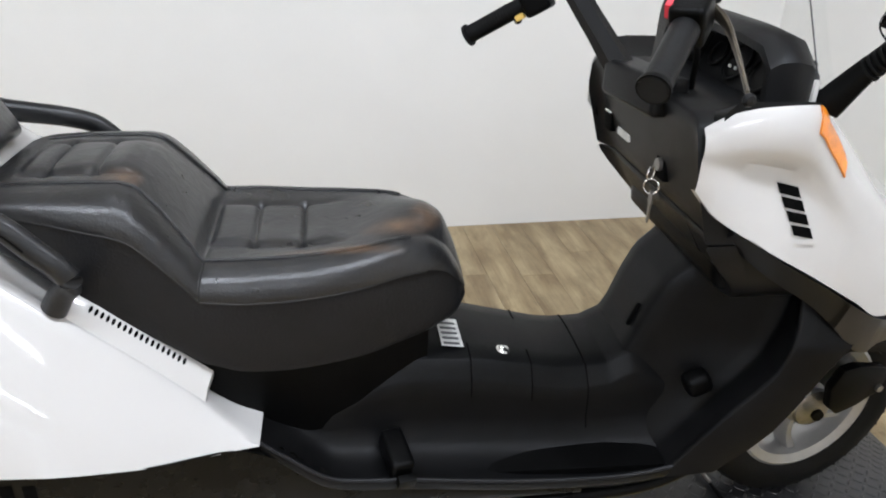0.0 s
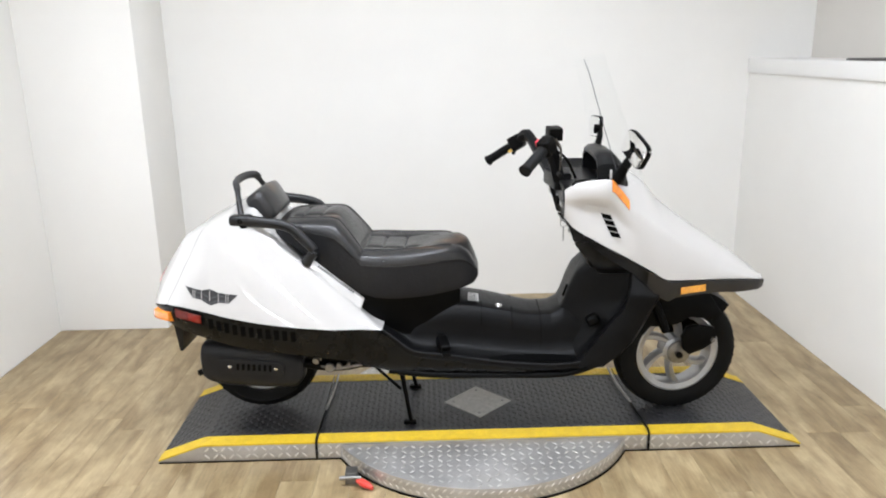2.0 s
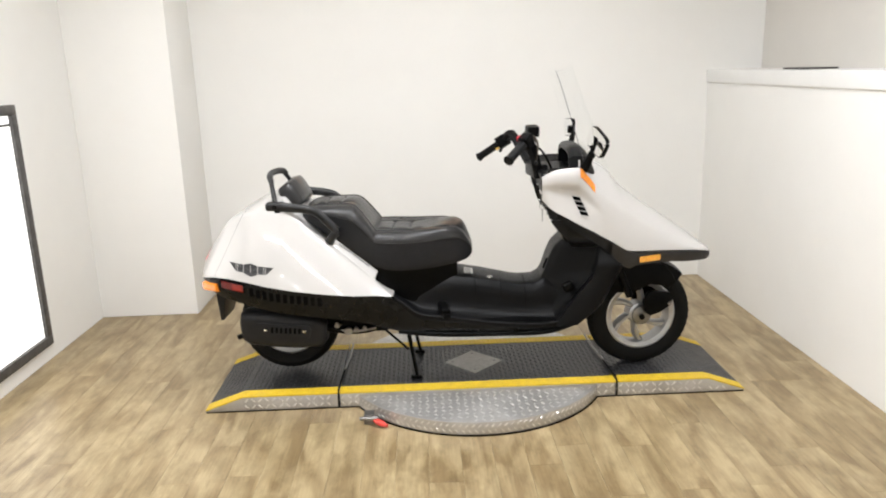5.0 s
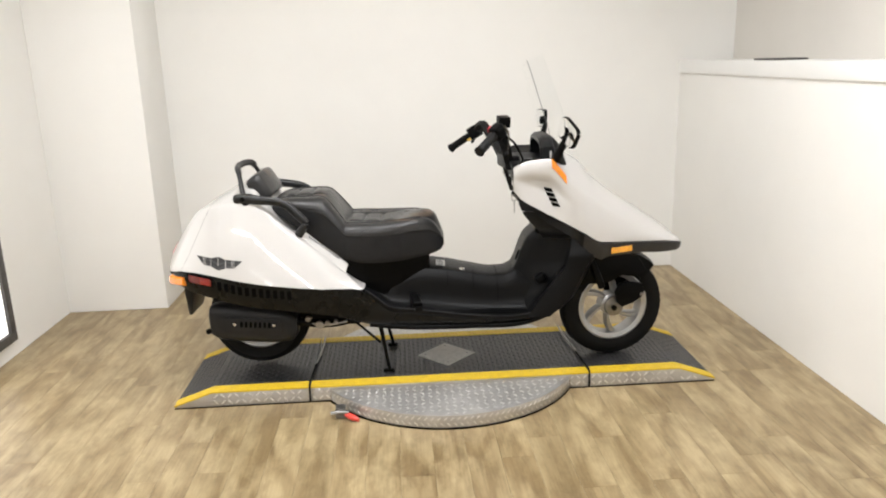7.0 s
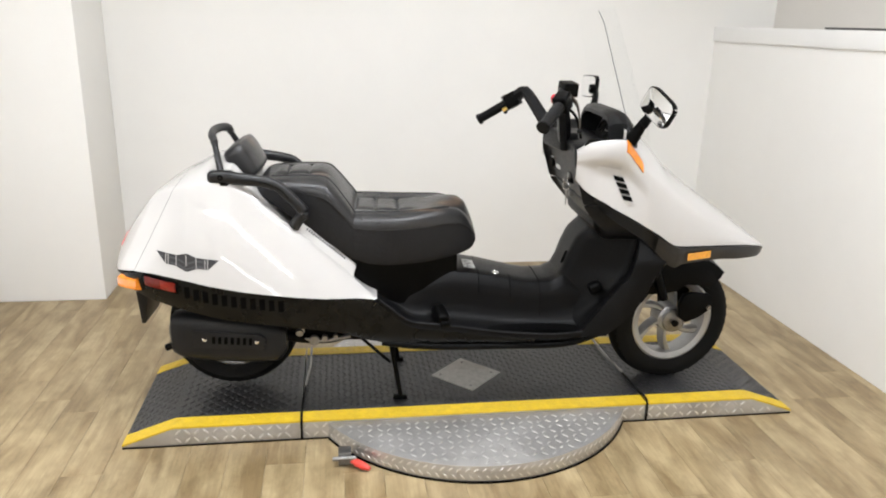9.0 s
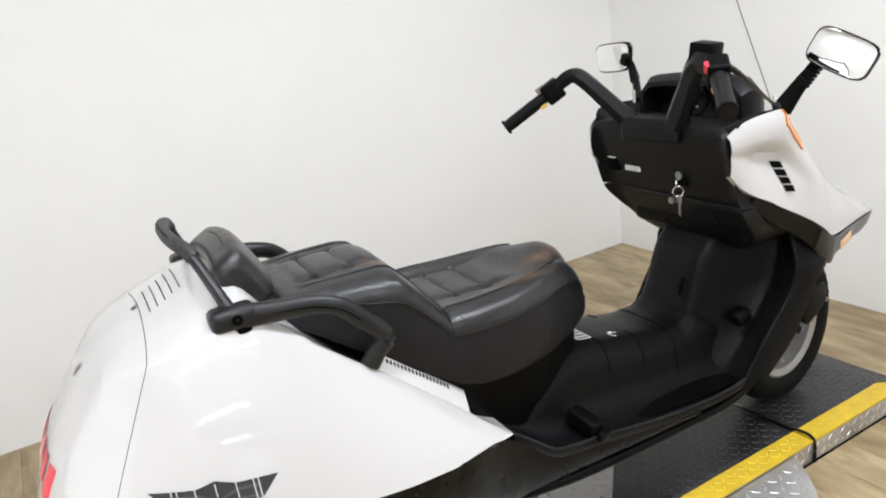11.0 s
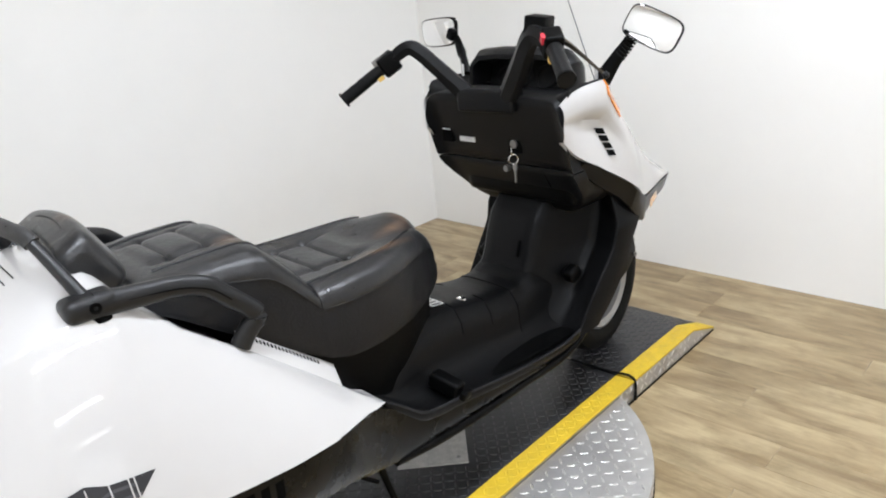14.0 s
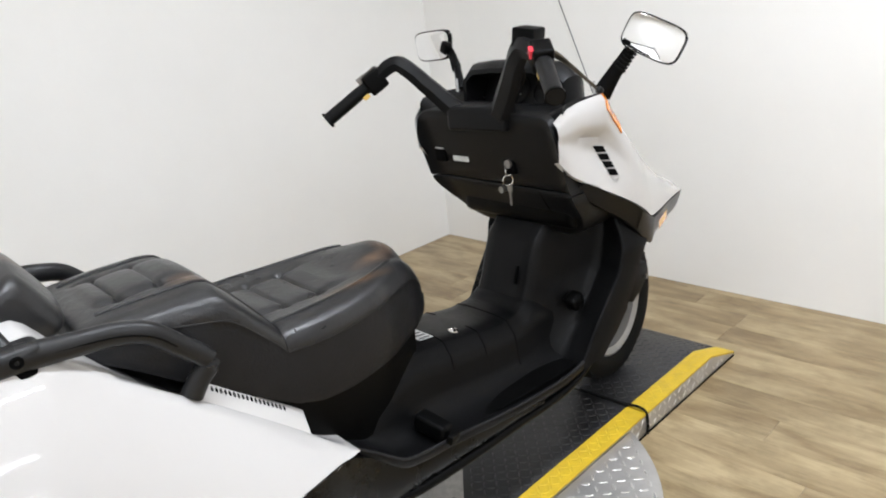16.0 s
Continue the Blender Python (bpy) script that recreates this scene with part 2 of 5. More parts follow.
    l.new(blot.outputs["Fac"], g2.inputs["Fac"])
    mx2 = n.new("ShaderNodeMix"); mx2.data_type, mx2.blend_type = "RGBA", "MULTIPLY"
    mx2.inputs["Factor"].default_value = 1.0
    l.new(mx.outputs["Result"], mx2.inputs["A"]); l.new(g2.outputs["Color"], mx2.inputs["B"])
    hv = n.new("ShaderNodeHueSaturation")
    mr = n.new("ShaderNodeMapRange"); mr.inputs["To Min"].default_value, mr.inputs["To Max"].default_value = 0.95, 1.05
    l.new(oi.outputs["Random"], mr.inputs["Value"]); l.new(mr.outputs[0], hv.inputs["Value"])
    l.new(mx2.outputs["Result"], hv.inputs["Color"])
    l.new(hv.outputs["Color"], b.inputs["Base Color"])
    b.inputs["Roughness"].default_value = 0.34
    bp = n.new("ShaderNodeBump"); bp.inputs["Strength"].default_value, bp.inputs["Distance"].default_value = 0.12, 0.001
    l.new(grain.outputs["Fac"], bp.inputs["Height"]); l.new(bp.outputs[0], b.inputs["Normal"])
    return m


PLANK = plank_material()
SUBFLOOR = mat("plank_joint", (0.26, 0.19, 0.115), 0.8)

# ---- mesh helpers ----
BASE = {}


def thing(name, base, label, category, group="", kind=""):
    ob = new(name)
    ob.location = base
    ob.empty_display_size = 0.1
    BASE[ob] = Vector(base)
    return tagged(ob, label, category, group, kind)


def mesh_of(name, bm, material, angle=38, recalc=True):
    if recalc:
        bmesh.ops.recalc_face_normals(bm, faces=bm.faces[:])
    me = bpy.data.meshes.new(name)
    bm.to_mesh(me)
    bm.free()
    me.materials.append(material)
    me.polygons.foreach_set("use_smooth", [True] * len(me.polygons))
    me.set_sharp_from_angle(angle=radians(angle))
    return me


def part(name, bm, material, parent, label="", angle=38, recalc=True):
    bmesh.ops.translate(bm, vec=-BASE[parent], verts=bm.verts[:])
    ob = new(name, mesh_of(name, bm, material, angle, recalc))
    ob.parent = parent
    BASE[ob] = BASE[parent]
    return tagged(ob, label)


def solid(name, bm, material, base, label, category, group="", kind="", angle=38):
    bmesh.ops.translate(bm, vec=-Vector(base), verts=bm.verts[:])
    ob = new(name, mesh_of(name, bm, material, angle))
    ob.location = base
    BASE[ob] = Vector(base)
    return tagged(ob, label, category, group, kind)


def box(bm, lo, hi, bevel=0.0, seg=2, m=None):
    r = bmesh.ops.create_cube(bm, size=1)
    vs = r["verts"]
    for v in vs:
        v.co = Vector([(lo[k] + hi[k]) / 2 + v.co[k] * (hi[k] - lo[k]) for k in range(3)])
    if bevel:
        es = list({e for v in vs for e in v.link_edges})
        out = bmesh.ops.bevel(bm, geom=es, offset=bevel, segments=seg, profile=0.6, affect="EDGES")
        vs = list({v for f in out["faces"] for v in f.verts} | {v for v in vs if v.is_valid})
    if m is not None:
        bmesh.ops.transform(bm, matrix=m, verts=vs)
    return bm


def boxm(lo, hi, bevel=0.004, seg=2, m=None):
    return box(bmesh.new(), lo, hi, bevel, seg, m)


def loft(rings, closed=True, caps=True, bm=None):
    bm = bm or bmesh.new()
    rows = [[bm.verts.new(p) for p in r] for r in rings]
    n = len(rings[0])
    for a, b in zip(rows, rows[1:]):
        for k in range(n if closed else n - 1):
            j = (k + 1) % n
            try:
                bm.faces.new((a[k], a[j], b[j], b[k]))
            except ValueError:
                pass
    if caps and closed:
        bm.faces.new(rows[0][::-1])
        bm.faces.new(rows[-1])
    return bm


def smooth_path(pts, n):
    """Points evenly along a rounded line through pts."""
    p = np.array(pts, float)
    s = np.concatenate([[0], np.cumsum(np.linalg.norm(np.diff(p, axis=0), axis=1))])
    return [hermite(s, p, u) for u in np.linspace(0, s[-1], n)]


def hermite(s, p, u):
    i = int(np.clip(np.searchsorted(s, u) - 1, 0, len(s) - 2))
    h = s[i + 1] - s[i]
    t = (u - s[i]) / h

    def slope(k):
        if k == 0:
            return (p[1] - p[0]) / (s[1] - s[0])
        if k == len(s) - 1:
            return (p[-1] - p[-2]) / (s[-1] - s[-2])
        a, b = (p[k] - p[k - 1]) / (s[k] - s[k - 1]), (p[k + 1] - p[k]) / (s[k + 1] - s[k])
        return np.where(a * b > 0, 2 * a * b / np.where(np.abs(a + b) < 1e-12, 1, a + b), 0) if p.shape[1] > 3 else (a + b) / 2
    m0, m1 = slope(i) * h, slope(i + 1) * h
    return (2 * t**3 - 3 * t**2 + 1) * p[i] + (t**3 - 2 * t**2 + t) * m0 + (-2 * t**3 + 3 * t**2) * p[i + 1] + (t**3 - t**2) * m1


def tube(pts, r, n=24, sides=10, flat=1.0, up=(0, 0, 1), bm=None, rounded=True):
    """A rod along pts; r a radius or a list of radii; flat squeezes it across up."""
    path = smooth_path(pts, n) if rounded else [np.array(p, float) for p in pts]
    n = len(path)
    rr = np.interp(np.linspace(0, 1, n), np.linspace(0, 1, len(r)), r) if hasattr(r, "__len__") else [r] * n
    rings = []
    for k, c in enumerate(path):
        d = Vector(path[min(k + 1, n - 1)] - path[max(k - 1, 0)]).normalized()
        a = d.cross(Vector(up))
        a = a.normalized() if a.length > 1e-4 else d.orthogonal().normalized()
        b = a.cross(d).normalized()
        rings.append([Vector(c) + float(rr[k]) * (math.cos(w) * a * flat + math.sin(w) * b) for w in (2 * math.pi * j / sides for j in range(sides))])
    return loft(rings, bm=bm)


def lathe(profile, centre, sides=48, bm=None, axis="y"):
    """profile: (radius, offset along the axis), closed."""
    bm = bm or bmesh.new()
    rings = []
    for j in range(sides):
        w = 2 * math.pi * j / sides
        if axis == "y":
            rings.append([Vector(centre) + Vector((r * math.cos(w), o, r * math.sin(w))) for r, o in profile])
        else:
            rings.append([Vector(centre) + Vector((r * math.cos(w), r * math.sin(w), o)) for r, o in profile])
    rings.append(rings[0])
    loft(rings, closed=True, caps=False, bm=bm)
    bmesh.ops.remove_doubles(bm, verts=bm.verts[:], dist=1e-6)
    return bm


def prism(outline, a, b, axis="y", bevel=0.0, bm=None):
    """An outline of (x, z) points (axis y), (y, z) points (axis x) or (x, y) points (axis z) made thick from a to b."""
    bm = bm or bmesh.new()
    put = {"y": lambda p, o: (p[0], o, p[1]), "x": lambda p, o: (o, p[0], p[1]), "z": lambda p, o: (p[0], p[1], o)}[axis]
    lo, hi = [bm.verts.new(put(p, a)) for p in outline], [bm.verts.new(put(p, b)) for p in outline]
    n = len(outline)
    fs = [bm.faces.new(lo[::-1]), bm.faces.new(hi)]
    fs += [bm.faces.new((lo[k], lo[(k + 1) % n], hi[(k + 1) % n], hi[k])) for k in range(n)]
    bmesh.ops.recalc_face_normals(bm, faces=fs)
    if bevel:
        bmesh.ops.bevel(bm, geom=list({e for f in fs for e in f.edges}), offset=bevel, segments=2, profile=0.6, affect="EDGES")
    return bm


def stations(rows, n):
    """Rows of numbers, the first the place along x, refined to n rows on smooth lines."""
    p = np.array(rows, float)
    p = np.hstack([p, np.zeros((len(p), max(0, 4 - p.shape[1])))])
    xs = np.unique(np.concatenate([np.linspace(p[0, 0], p[-1, 0], n), p[:, 0]]))
    return [hermite(p[:, 0], p, x) for x in xs]


def both_sides(x, half):
    """A closed ring from the half outline (v, z), which starts and ends at v = 0 or leaves a flat underside."""
    right = [(x, -v, z) for v, z in half]
    left = [(x, v, z) for v, z in reversed(half) if v > 1e-6]
    return right + left


def bez(p, q, r, n):
    return [((1 - t)**2 * p[0] + 2 * t * (1 - t) * q[0] + t * t * r[0], (1 - t)**2 * p[1] + 2 * t * (1 - t) * q[1] + t * t * r[1]) for t in np.linspace(0, 1, n)]


# ---- room ----
XL, XR, YB, YF = -2.23, 1.68, 1.57, -12.0
YN = -4.6


def slab(name, lo, hi, material, label, category="wall", bevel=0.0):
    return solid(name, boxm(lo, hi, bevel), material, lo, label, category, kind="structure")


slab("wall_north", (XL - 0.15, YB, 0), (XR + 0.5, YB + 0.15, CEIL), WALL, "plain white painted back wall")
slab("wall_west", (XL - 0.15, YF, 0), (XL, YB, CEIL), WALL, "plain white painted side wall with a framed panel")
slab("wall_east", (XR, YF, 0), (XR + 0.12, YB, 1.310), WALL, "white painted half-height wall under a ledge")
slab("wall_east_upper", (XR + 0.35, YF, 1.30), (XR + 0.5, YB, CEIL), WALL2, "darker, warmer-toned upper wall set back behind the ledge")
south = bmesh.new()
for lo, hi in (((XL - 0.15, 0), (WIN[0], CEIL)), ((WIN[1], 0), (XR + 0.5, CEIL)), ((WIN[0], 0), (WIN[1], WIN[2])), ((WIN[0], WIN[3]), (WIN[1], CEIL))):
    box(south, (lo[0], YF - 0.15, lo[1]), (hi[0], YF, hi[1]))
solid("wall_south", south, WALL, (0, YF, 0), "plain white wall with a shop window", "wall", kind="structure")
win = thing("window_1", (0, YF - 0.1, WIN[2]), "wide shop window in a white frame", "window", kind="structure")
for k in range(5):
    wx = WIN[0] + 0.03 + (WIN[1] - WIN[0] - 0.06) * k / 4
    part("mullion", boxm((wx - 0.03, YF - 0.12, WIN[2] + 0.03), (wx + 0.03, YF - 0.06, WIN[3] - 0.03), 0.004), TRIMW, win)
for wz in (WIN[2], WIN[3] - 0.03):
    part("window_frame", boxm((WIN[0], YF - 0.12, wz), (WIN[1], YF - 0.06, wz + 0.03), 0.004), TRIMW, win)
for k in range(4):
    wx = WIN[0] + 0.06 + (WIN[1] - WIN[0] - 0.06) * k / 4
    part("pane", boxm((wx, YF - 0.095, WIN[2] + 0.03), (wx + (WIN[1] - WIN[0] - 0.06) / 4 - 0.06, YF - 0.089, WIN[3] - 0.03), 0), GLASS, win, "clear window pane").visible_shadow = False
solid("backdrop", boxm((WIN[0] - 1, YF - 0.8, -0.2), (WIN[1] + 1, YF - 0.75, CEIL + 0.3), 0), SKYGLOW, (0, YF - 0.8, 0), "bright pale daylight outside the window", "sky", kind="structure")
slab("ceiling", (XL - 0.15, YF - 0.15, CEIL), (XR + 0.5, YB + 0.15, CEIL + 0.12), CEILM, "white painted ceiling with strip lights", "ceiling")
slab("pillar", (XL, 1.115, 0), (-1.64, YB, CEIL), WALL, "white square wall pillar in the corner", "pillar", 0.006)
slab("trim_ledge", (XR - 0.012, YF, 1.310), (XR + 0.35, YB, 1.388), TRIMW, "white ledge capping the half-height wall", "ledge", 0.004)

# floor planks
floor = thing("floor", (0, 0, 0), "worn pale oak-look vinyl plank floor", "floor", kind="structure")
part("underlay", boxm((XL, YF, -0.06), (XR, YB, -0.0035), 0), SUBFLOOR, floor, "dark plank joints")
PW, PL = 0.125, 0.92
rng = random.Random(5)


def plank_mesh(w, length):
    bm = boxm((-w / 2 + 0.0003, -length / 2 + 0.0003, -0.006), (w / 2 - 0.0003, length / 2 - 0.0003, 0.0), 0.0005, 1)
    return mesh_of("plank", bm, PLANK)


whole = plank_mesh(PW, PL)
px, col = XL, 0
while px < XR - 0.01:
    w = min(PW, XR - px)
    y = YN - rng.random() * PL
    while y < YB:
        a, b = max(y, YN), min(y + PL, YB)
        if b - a > 0.01:
            full = b - a > PL - 1e-6 and w > PW - 1e-6
            p = new("plank", whole if full else plank_mesh(w, b - a))
            p.location = (px + w / 2, (a + b) / 2, 0)
            p.parent = floor
        y += PL
    px += PW
    col += 1
far = bmesh.new()
for k in range(int((XR - XL) / PW)):
    for j in range(8):
        y0 = YF + 0.925 * j
        if y0 + 0.92 <= YN:
            box(far, (XL + k * PW + 0.0003, y0, -0.006), (XL + (k + 1) * PW - 0.0003, y0 + 0.92, 0.0))
tagged(part("far_planks", far, PLANK, floor), "pale oak-look planks farther back", kind="stuff")

# ceiling lights
for lx, ly, power in LAMPS:
    t = thing("ceiling_light", (lx, ly, CEIL), "white strip light fixed under the ceiling", "light", "ceiling strip lights")
    part("housing", boxm((lx - 0.64, ly - 0.14, CEIL - 0.05), (lx + 0.64, ly + 0.14, CEIL), 0.006), TRIMW, t)
    part("diffuser", boxm((lx - 0.62, ly - 0.12, CEIL - 0.066), (lx + 0.62, ly + 0.12, CEIL - 0.05), 0.004), DIFFUSER, t, "glowing white diffuser")
for lx, ly in SPOTS:
    t = thing("downlight", (lx, ly, CEIL), "round recessed downlight near the back wall", "light", "downlights")
    part("ring", lathe([(0.075, -0.012), (0.1, -0.012), (0.1, 0.0), (0.075, 0.0)], (lx, ly, CEIL), 32, axis="z"), TRIMW, t)
    part("bulb", lathe([(0.0, -0.008), (0.074, -0.008), (0.074, -0.002), (0.0, -0.002)], (lx, ly, CEIL), 32, axis="z"), DIFFUSER, t, "glowing lamp disc")

# framed bright panel on the west wall
py0, py1, pz0, pz1, fw = -0.75, 0.445, 0.09, 1.335, 0.05
panel = thing("framed_panel", (XL, 0, pz0), "bright white panel in a worn black frame on the wall", "panel")
part("sheet", boxm((XL, py0 + fw, pz0 + fw), (XL + 0.012, py1 - fw, pz1 - fw), 0), PANEL, panel, "white sheet with added glow")
for lo, hi in (((py0, pz0), (py1, pz0 + fw)), ((py0, pz1 - fw), (py1, pz1)), ((py0, pz0 + fw), (py0 + fw, pz1 - fw)), ((py1 - fw, pz0 + fw), (py1, pz1 - fw))):
    part("frame_rail", boxm((XL, lo[0], lo[1]), (XL + 0.03, hi[0], hi[1]), 0.005), FRAMEB, panel)
part("inner_strip", boxm((XL + 0.012, py0 + fw, pz1 - fw - 0.05), (XL + 0.018, py1 - fw, pz1 - fw - 0.038), 0.001), FRAMEB, panel)
det = thing("wall_sensor", (XL + 0.02, 1.13, 1.92), "small white wall sensor beside the pillar", "sensor")
part("case", boxm((XL, 1.06, 1.915), (XL + 0.06, 1.115, 1.99), 0.012), TRIMW, det)

board = thing("ledge_board", (XR + 0.14, 0.56, 1.388), "thin dark board lying on the ledge", "board")
part("sheet", boxm((XR + 0.05, 0.45, 1.388), (XR + 0.23, 0.67, 1.398), 0.003, 2), FRAMEB, board)

# ---- display platform ----
HP = 0.07
YE, YS = 0.29, 0.228


def lug_mesh(bm, c, u, v, nrm, length=0.024, width=0.006, height=0.0018):
    """One raised tread lug: a long low ridge."""
    u, v, nrm, c = Vector(u), Vector(v), Vector(nrm), Vector(c)
    base = [c + u * (sx * length / 2) + v * (sy * width / 2) for sx, sy in ((-1, 0), (-0.45, -1), (0.45, -1), (1, 0), (0.45, 1), (-0.45, 1))]
    lo = [bm.verts.new(p) for p in base]
    hi = [bm.verts.new(c + (p - c) * 0.62 + nrm * height) for p in base]
    bm.faces.new(hi)
    for k in range(6):
        bm.faces.new((lo[k], lo[(k + 1) % 6], hi[(k + 1) % 6], hi[k]))


def lugs_on(bm, origin, eu, ev, nu, nv, step, inside=lambda p: True, **kw):
    """A field of lugs in alternating directions on the plane of eu and ev."""
    eu, ev, o = Vector(eu), Vector(ev), Vector(origin)
    nrm = eu.cross(ev).normalized()
    for i in range(nu):
        for j in range(nv):
            c = o + eu * ((i + 0.5) * step) + ev * ((j + 0.5) * step)
            if not inside(c):
                continue
            s = 1 if (i + j) % 2 else -1
            d = (eu + ev * s).normalized()
            lug_mesh(bm, c, d, nrm.cross(d), nrm, **kw)


def side_profile(x0, x1, slope):
    """(x, z) outline of a plate between x0 and x1, x1 the sloping end if slope."""
    if slope:
        k = 0.165 if x1 > x0 else -0.165
        return [(x0, 0.004), (x1, 0.004), (x1, 0.009), (x1 - k, HP - 0.004), (x0, HP - 0.004)]
    return [(x0, 0.004), (x1, 0.004), (x1, HP - 0.004), (x0, HP - 0.004)]


def top_strip(x0, x1, slope, y0, y1, t):
    """The cover on a plate's top, following its slope."""
    if slope:
        k = 0.165 if x1 > x0 else -0.165
        pts = [(x0, HP - 0.004), (x1 - k, HP - 0.004), (x1, 0.009), (x1, 0.009 + t), (x1 - k, HP - 0.004 + t), (x0, HP - 0.004 + t)]
    else:
        pts = [(x0, HP - 0.004), (x1, HP - 0.004), (x1, HP - 0.004 + t), (x0, HP - 0.004 + t)]
    return prism(pts, y0, y1, "y")


def plate(name, x0, x1, slope, label):
    t = thing(name, ((x0 + x1) / 2, 0, 0), label, "platform", "display platform sections")
    part("foot_seal", boxm((min(x0, x1) + 0.001, -YE - 0.003, 0), (max(x0, x1) - 0.001, YE + 0.003, 0.004), 0), SHADOWBLACK, t, "black rubber edge on the floor")
    part("core", prism(side_profile(x0, x1, slope), -YE, YE, "y", 0.0015), DIAMOND, t, "silver tread plate side")
    part("tread_mat", top_strip(x0, x1, slope, -YS, YS, 0.0045), TREAD, t, "black tread rubber top")
    for s in (-1, 1):
        part("edge_strip", top_strip(x0, x1, slope, min(s * YS, s * (YE + 0.002)), max(s * YS, s * (YE + 0.002)), 0.0065), YELLOW, t, "yellow safety edge strip")
    bm, by = bmesh.new(), bmesh.new()
    k = 0.165 if slope else 0
    a, b = (x0, x1 - k) if x1 > x0 else (x1 + k, x0)
    st = 0.0225
    nx, ny = int((b - a) / st), int(2 * YS / st)
    lugs_on(bm, (a, -ny * st / 2, HP + 0.0005), (1, 0, 0), (0, 1, 0), nx, ny, st, inside=lambda p: not (name == "centre_plate" and abs(p.x) + abs(p.y) < 0.15))
    for s in (-1, 1):
        lugs_on(by, (a, s * 0.26 - 0.0225, HP + 0.0025), (1, 0, 0), (0, 1, 0), nx, 2, st, height=0.0012)
    bs = bmesh.new()
    ss = 0.03
    lugs_on(bs, (a, -YE - 0.0002, 0.006), (1, 0, 0), (0, 0, 1), int((b - a) / ss), 2, ss, length=0.028, width=0.007, height=0.0015, inside=lambda p: name != "centre_plate" or abs(p.x) > 0.5)
    if slope:
        d = Vector((0.165, 0, -(HP - 0.013))).normalized() if x1 > x0 else Vector((0.165, 0, HP - 0.013)).normalized()
        o = Vector((x1 - 0.165, -ny * st / 2, HP + 0.0005)) if x1 > x0 else Vector((x1, -ny * st / 2, 0.0135))
        lugs_on(bm, o, d, (0, 1, 0), 7, ny, st)
        for s in (-1, 1):
            lugs_on(by, o + Vector((0, ny * st / 2 + s * 0.26 - 0.0225, 0.002)), d, (0, 1, 0), 7, 2, st, height=0.0012)
        lugs_on(bs, (x1 - 0.165 if x1 > x0 else x1 + 0.165, -YE - 0.0002, 0.006), (1 if x1 > x0 else -1, 0, 0), (0, 0, 1 if x1 > x0 else -1), 3, 1, ss, length=0.026, width=0.007, height=0.0015)
    tagged(part("tread_relief", bm, TREAD, t, recalc=False, angle=20), "small raised black rubber lugs", kind="stuff")
    tagged(part("strip_relief", by, YELLOW, t, recalc=False, angle=20), "small raised yellow lugs", kind="stuff")
    tagged(part("side_relief", bs, LUG, t, recalc=True, angle=20), "small raised silver lugs", kind="stuff")
    return t


plate("ramp_plate", -0.622, -1.205, True, "sloping end ramp with black tread and yellow edges")
centre = plate("centre_plate", -0.616, 0.616, False, "flat platform centre with black tread and yellow edges")
plate("ramp_plate", 0.622, 1.195, True, "sloping end ramp with black tread and yellow edges")
dd = 0.137
part("diamond_inlay", prism([(-dd, 0), (0, -dd), (dd, 0), (0, dd)], HP + 0.0004, HP + 0.0045, "z", 0.0008), INLAY, centre, "grey gritty diamond-shaped inlay plate")
for bx, by_ in ((-0.1, 0), (0.1, 0), (0, -0.1), (0, 0.1)):
    part("inlay_screw", lathe([(0, 0), (0.006, 0), (0.005, 0.002), (0, 0.0025)], (bx, by_, HP + 0.0045), 12, axis="z"), STEEL, centre)

# round turntable
RT, HT = 0.605, 0.061
disc = thing("turntable", (0, 0, 0), "round silver tread-plate turntable under the platform", "turntable")


def cap_outline(r, ymax, sgn, n=64):
    a = math.asin(ymax / r)
    return [(r * math.cos(w), sgn * -r * math.sin(w)) for w in np.linspace(a, math.pi - a, n)]


for sgn in (1, -1):
    out = cap_outline(RT, YE + 0.004, sgn)
    part("base_ring", prism(cap_outline(RT + 0.003, YE + 0.006, sgn), 0, 0.006, "z"), SHADOWBLACK, disc, "black rubber base")
    part("deck", prism(out, 0.006, HT, "z", 0.002), DIAMOND, disc, "silver tread-plate deck")
bm = bmesh.new()
st = 0.0325
n = int(2 * RT / st)
lugs_on(bm, (-n * st / 2, -n * st / 2, HT), (1, 0, 0), (0, 1, 0), n, n, st, inside=lambda p: math.hypot(p.x, p.y) < RT - 0.018 and abs(p.y) > YE + 0.018, length=0.026, width=0.0062, height=0.002)
for k in range(96):
    w = -2.62 + 2.1 * k / 95
    for row in (0, 1):
        if (k + row) % 2:
            c = Vector((RT * math.cos(w), RT * math.sin(w), 0.02 + 0.025 * row))
            tang, nrm = Vector((-math.sin(w), math.cos(w), 0)), Vector((math.cos(w), math.sin(w), 0))
            d = (tang + Vector((0, 0, 1)) * (1 if row else -1)).normalized()
            lug_mesh(bm, c, d, nrm.cross(d), nrm, 0.024, 0.006, 0.0014)
tagged(part("deck_relief", bm, LUG, disc, recalc=True, angle=20), "raised bright tread lugs", kind="stuff")

# lever at the turntable's edge
lever = thing("turntable_lever", (-0.47, -0.46, 0), "small steel latch with a red rubber grip", "lever")
part("bracket", boxm((-0.497, -0.462, 0.0), (-0.455, -0.415, 0.045), 0.004), STEEL, lever, "worn steel bracket")
part("pivot", tube([(-0.515, -0.47, 0.032), (-0.44, -0.47, 0.032)], 0.008, 4), STEEL, lever)
part("arm", tube([(-0.476, -0.455, 0.034), (-0.465, -0.463, 0.028), (-0.454, -0.470, 0.024)], 0.006, 8), STEEL, lever)
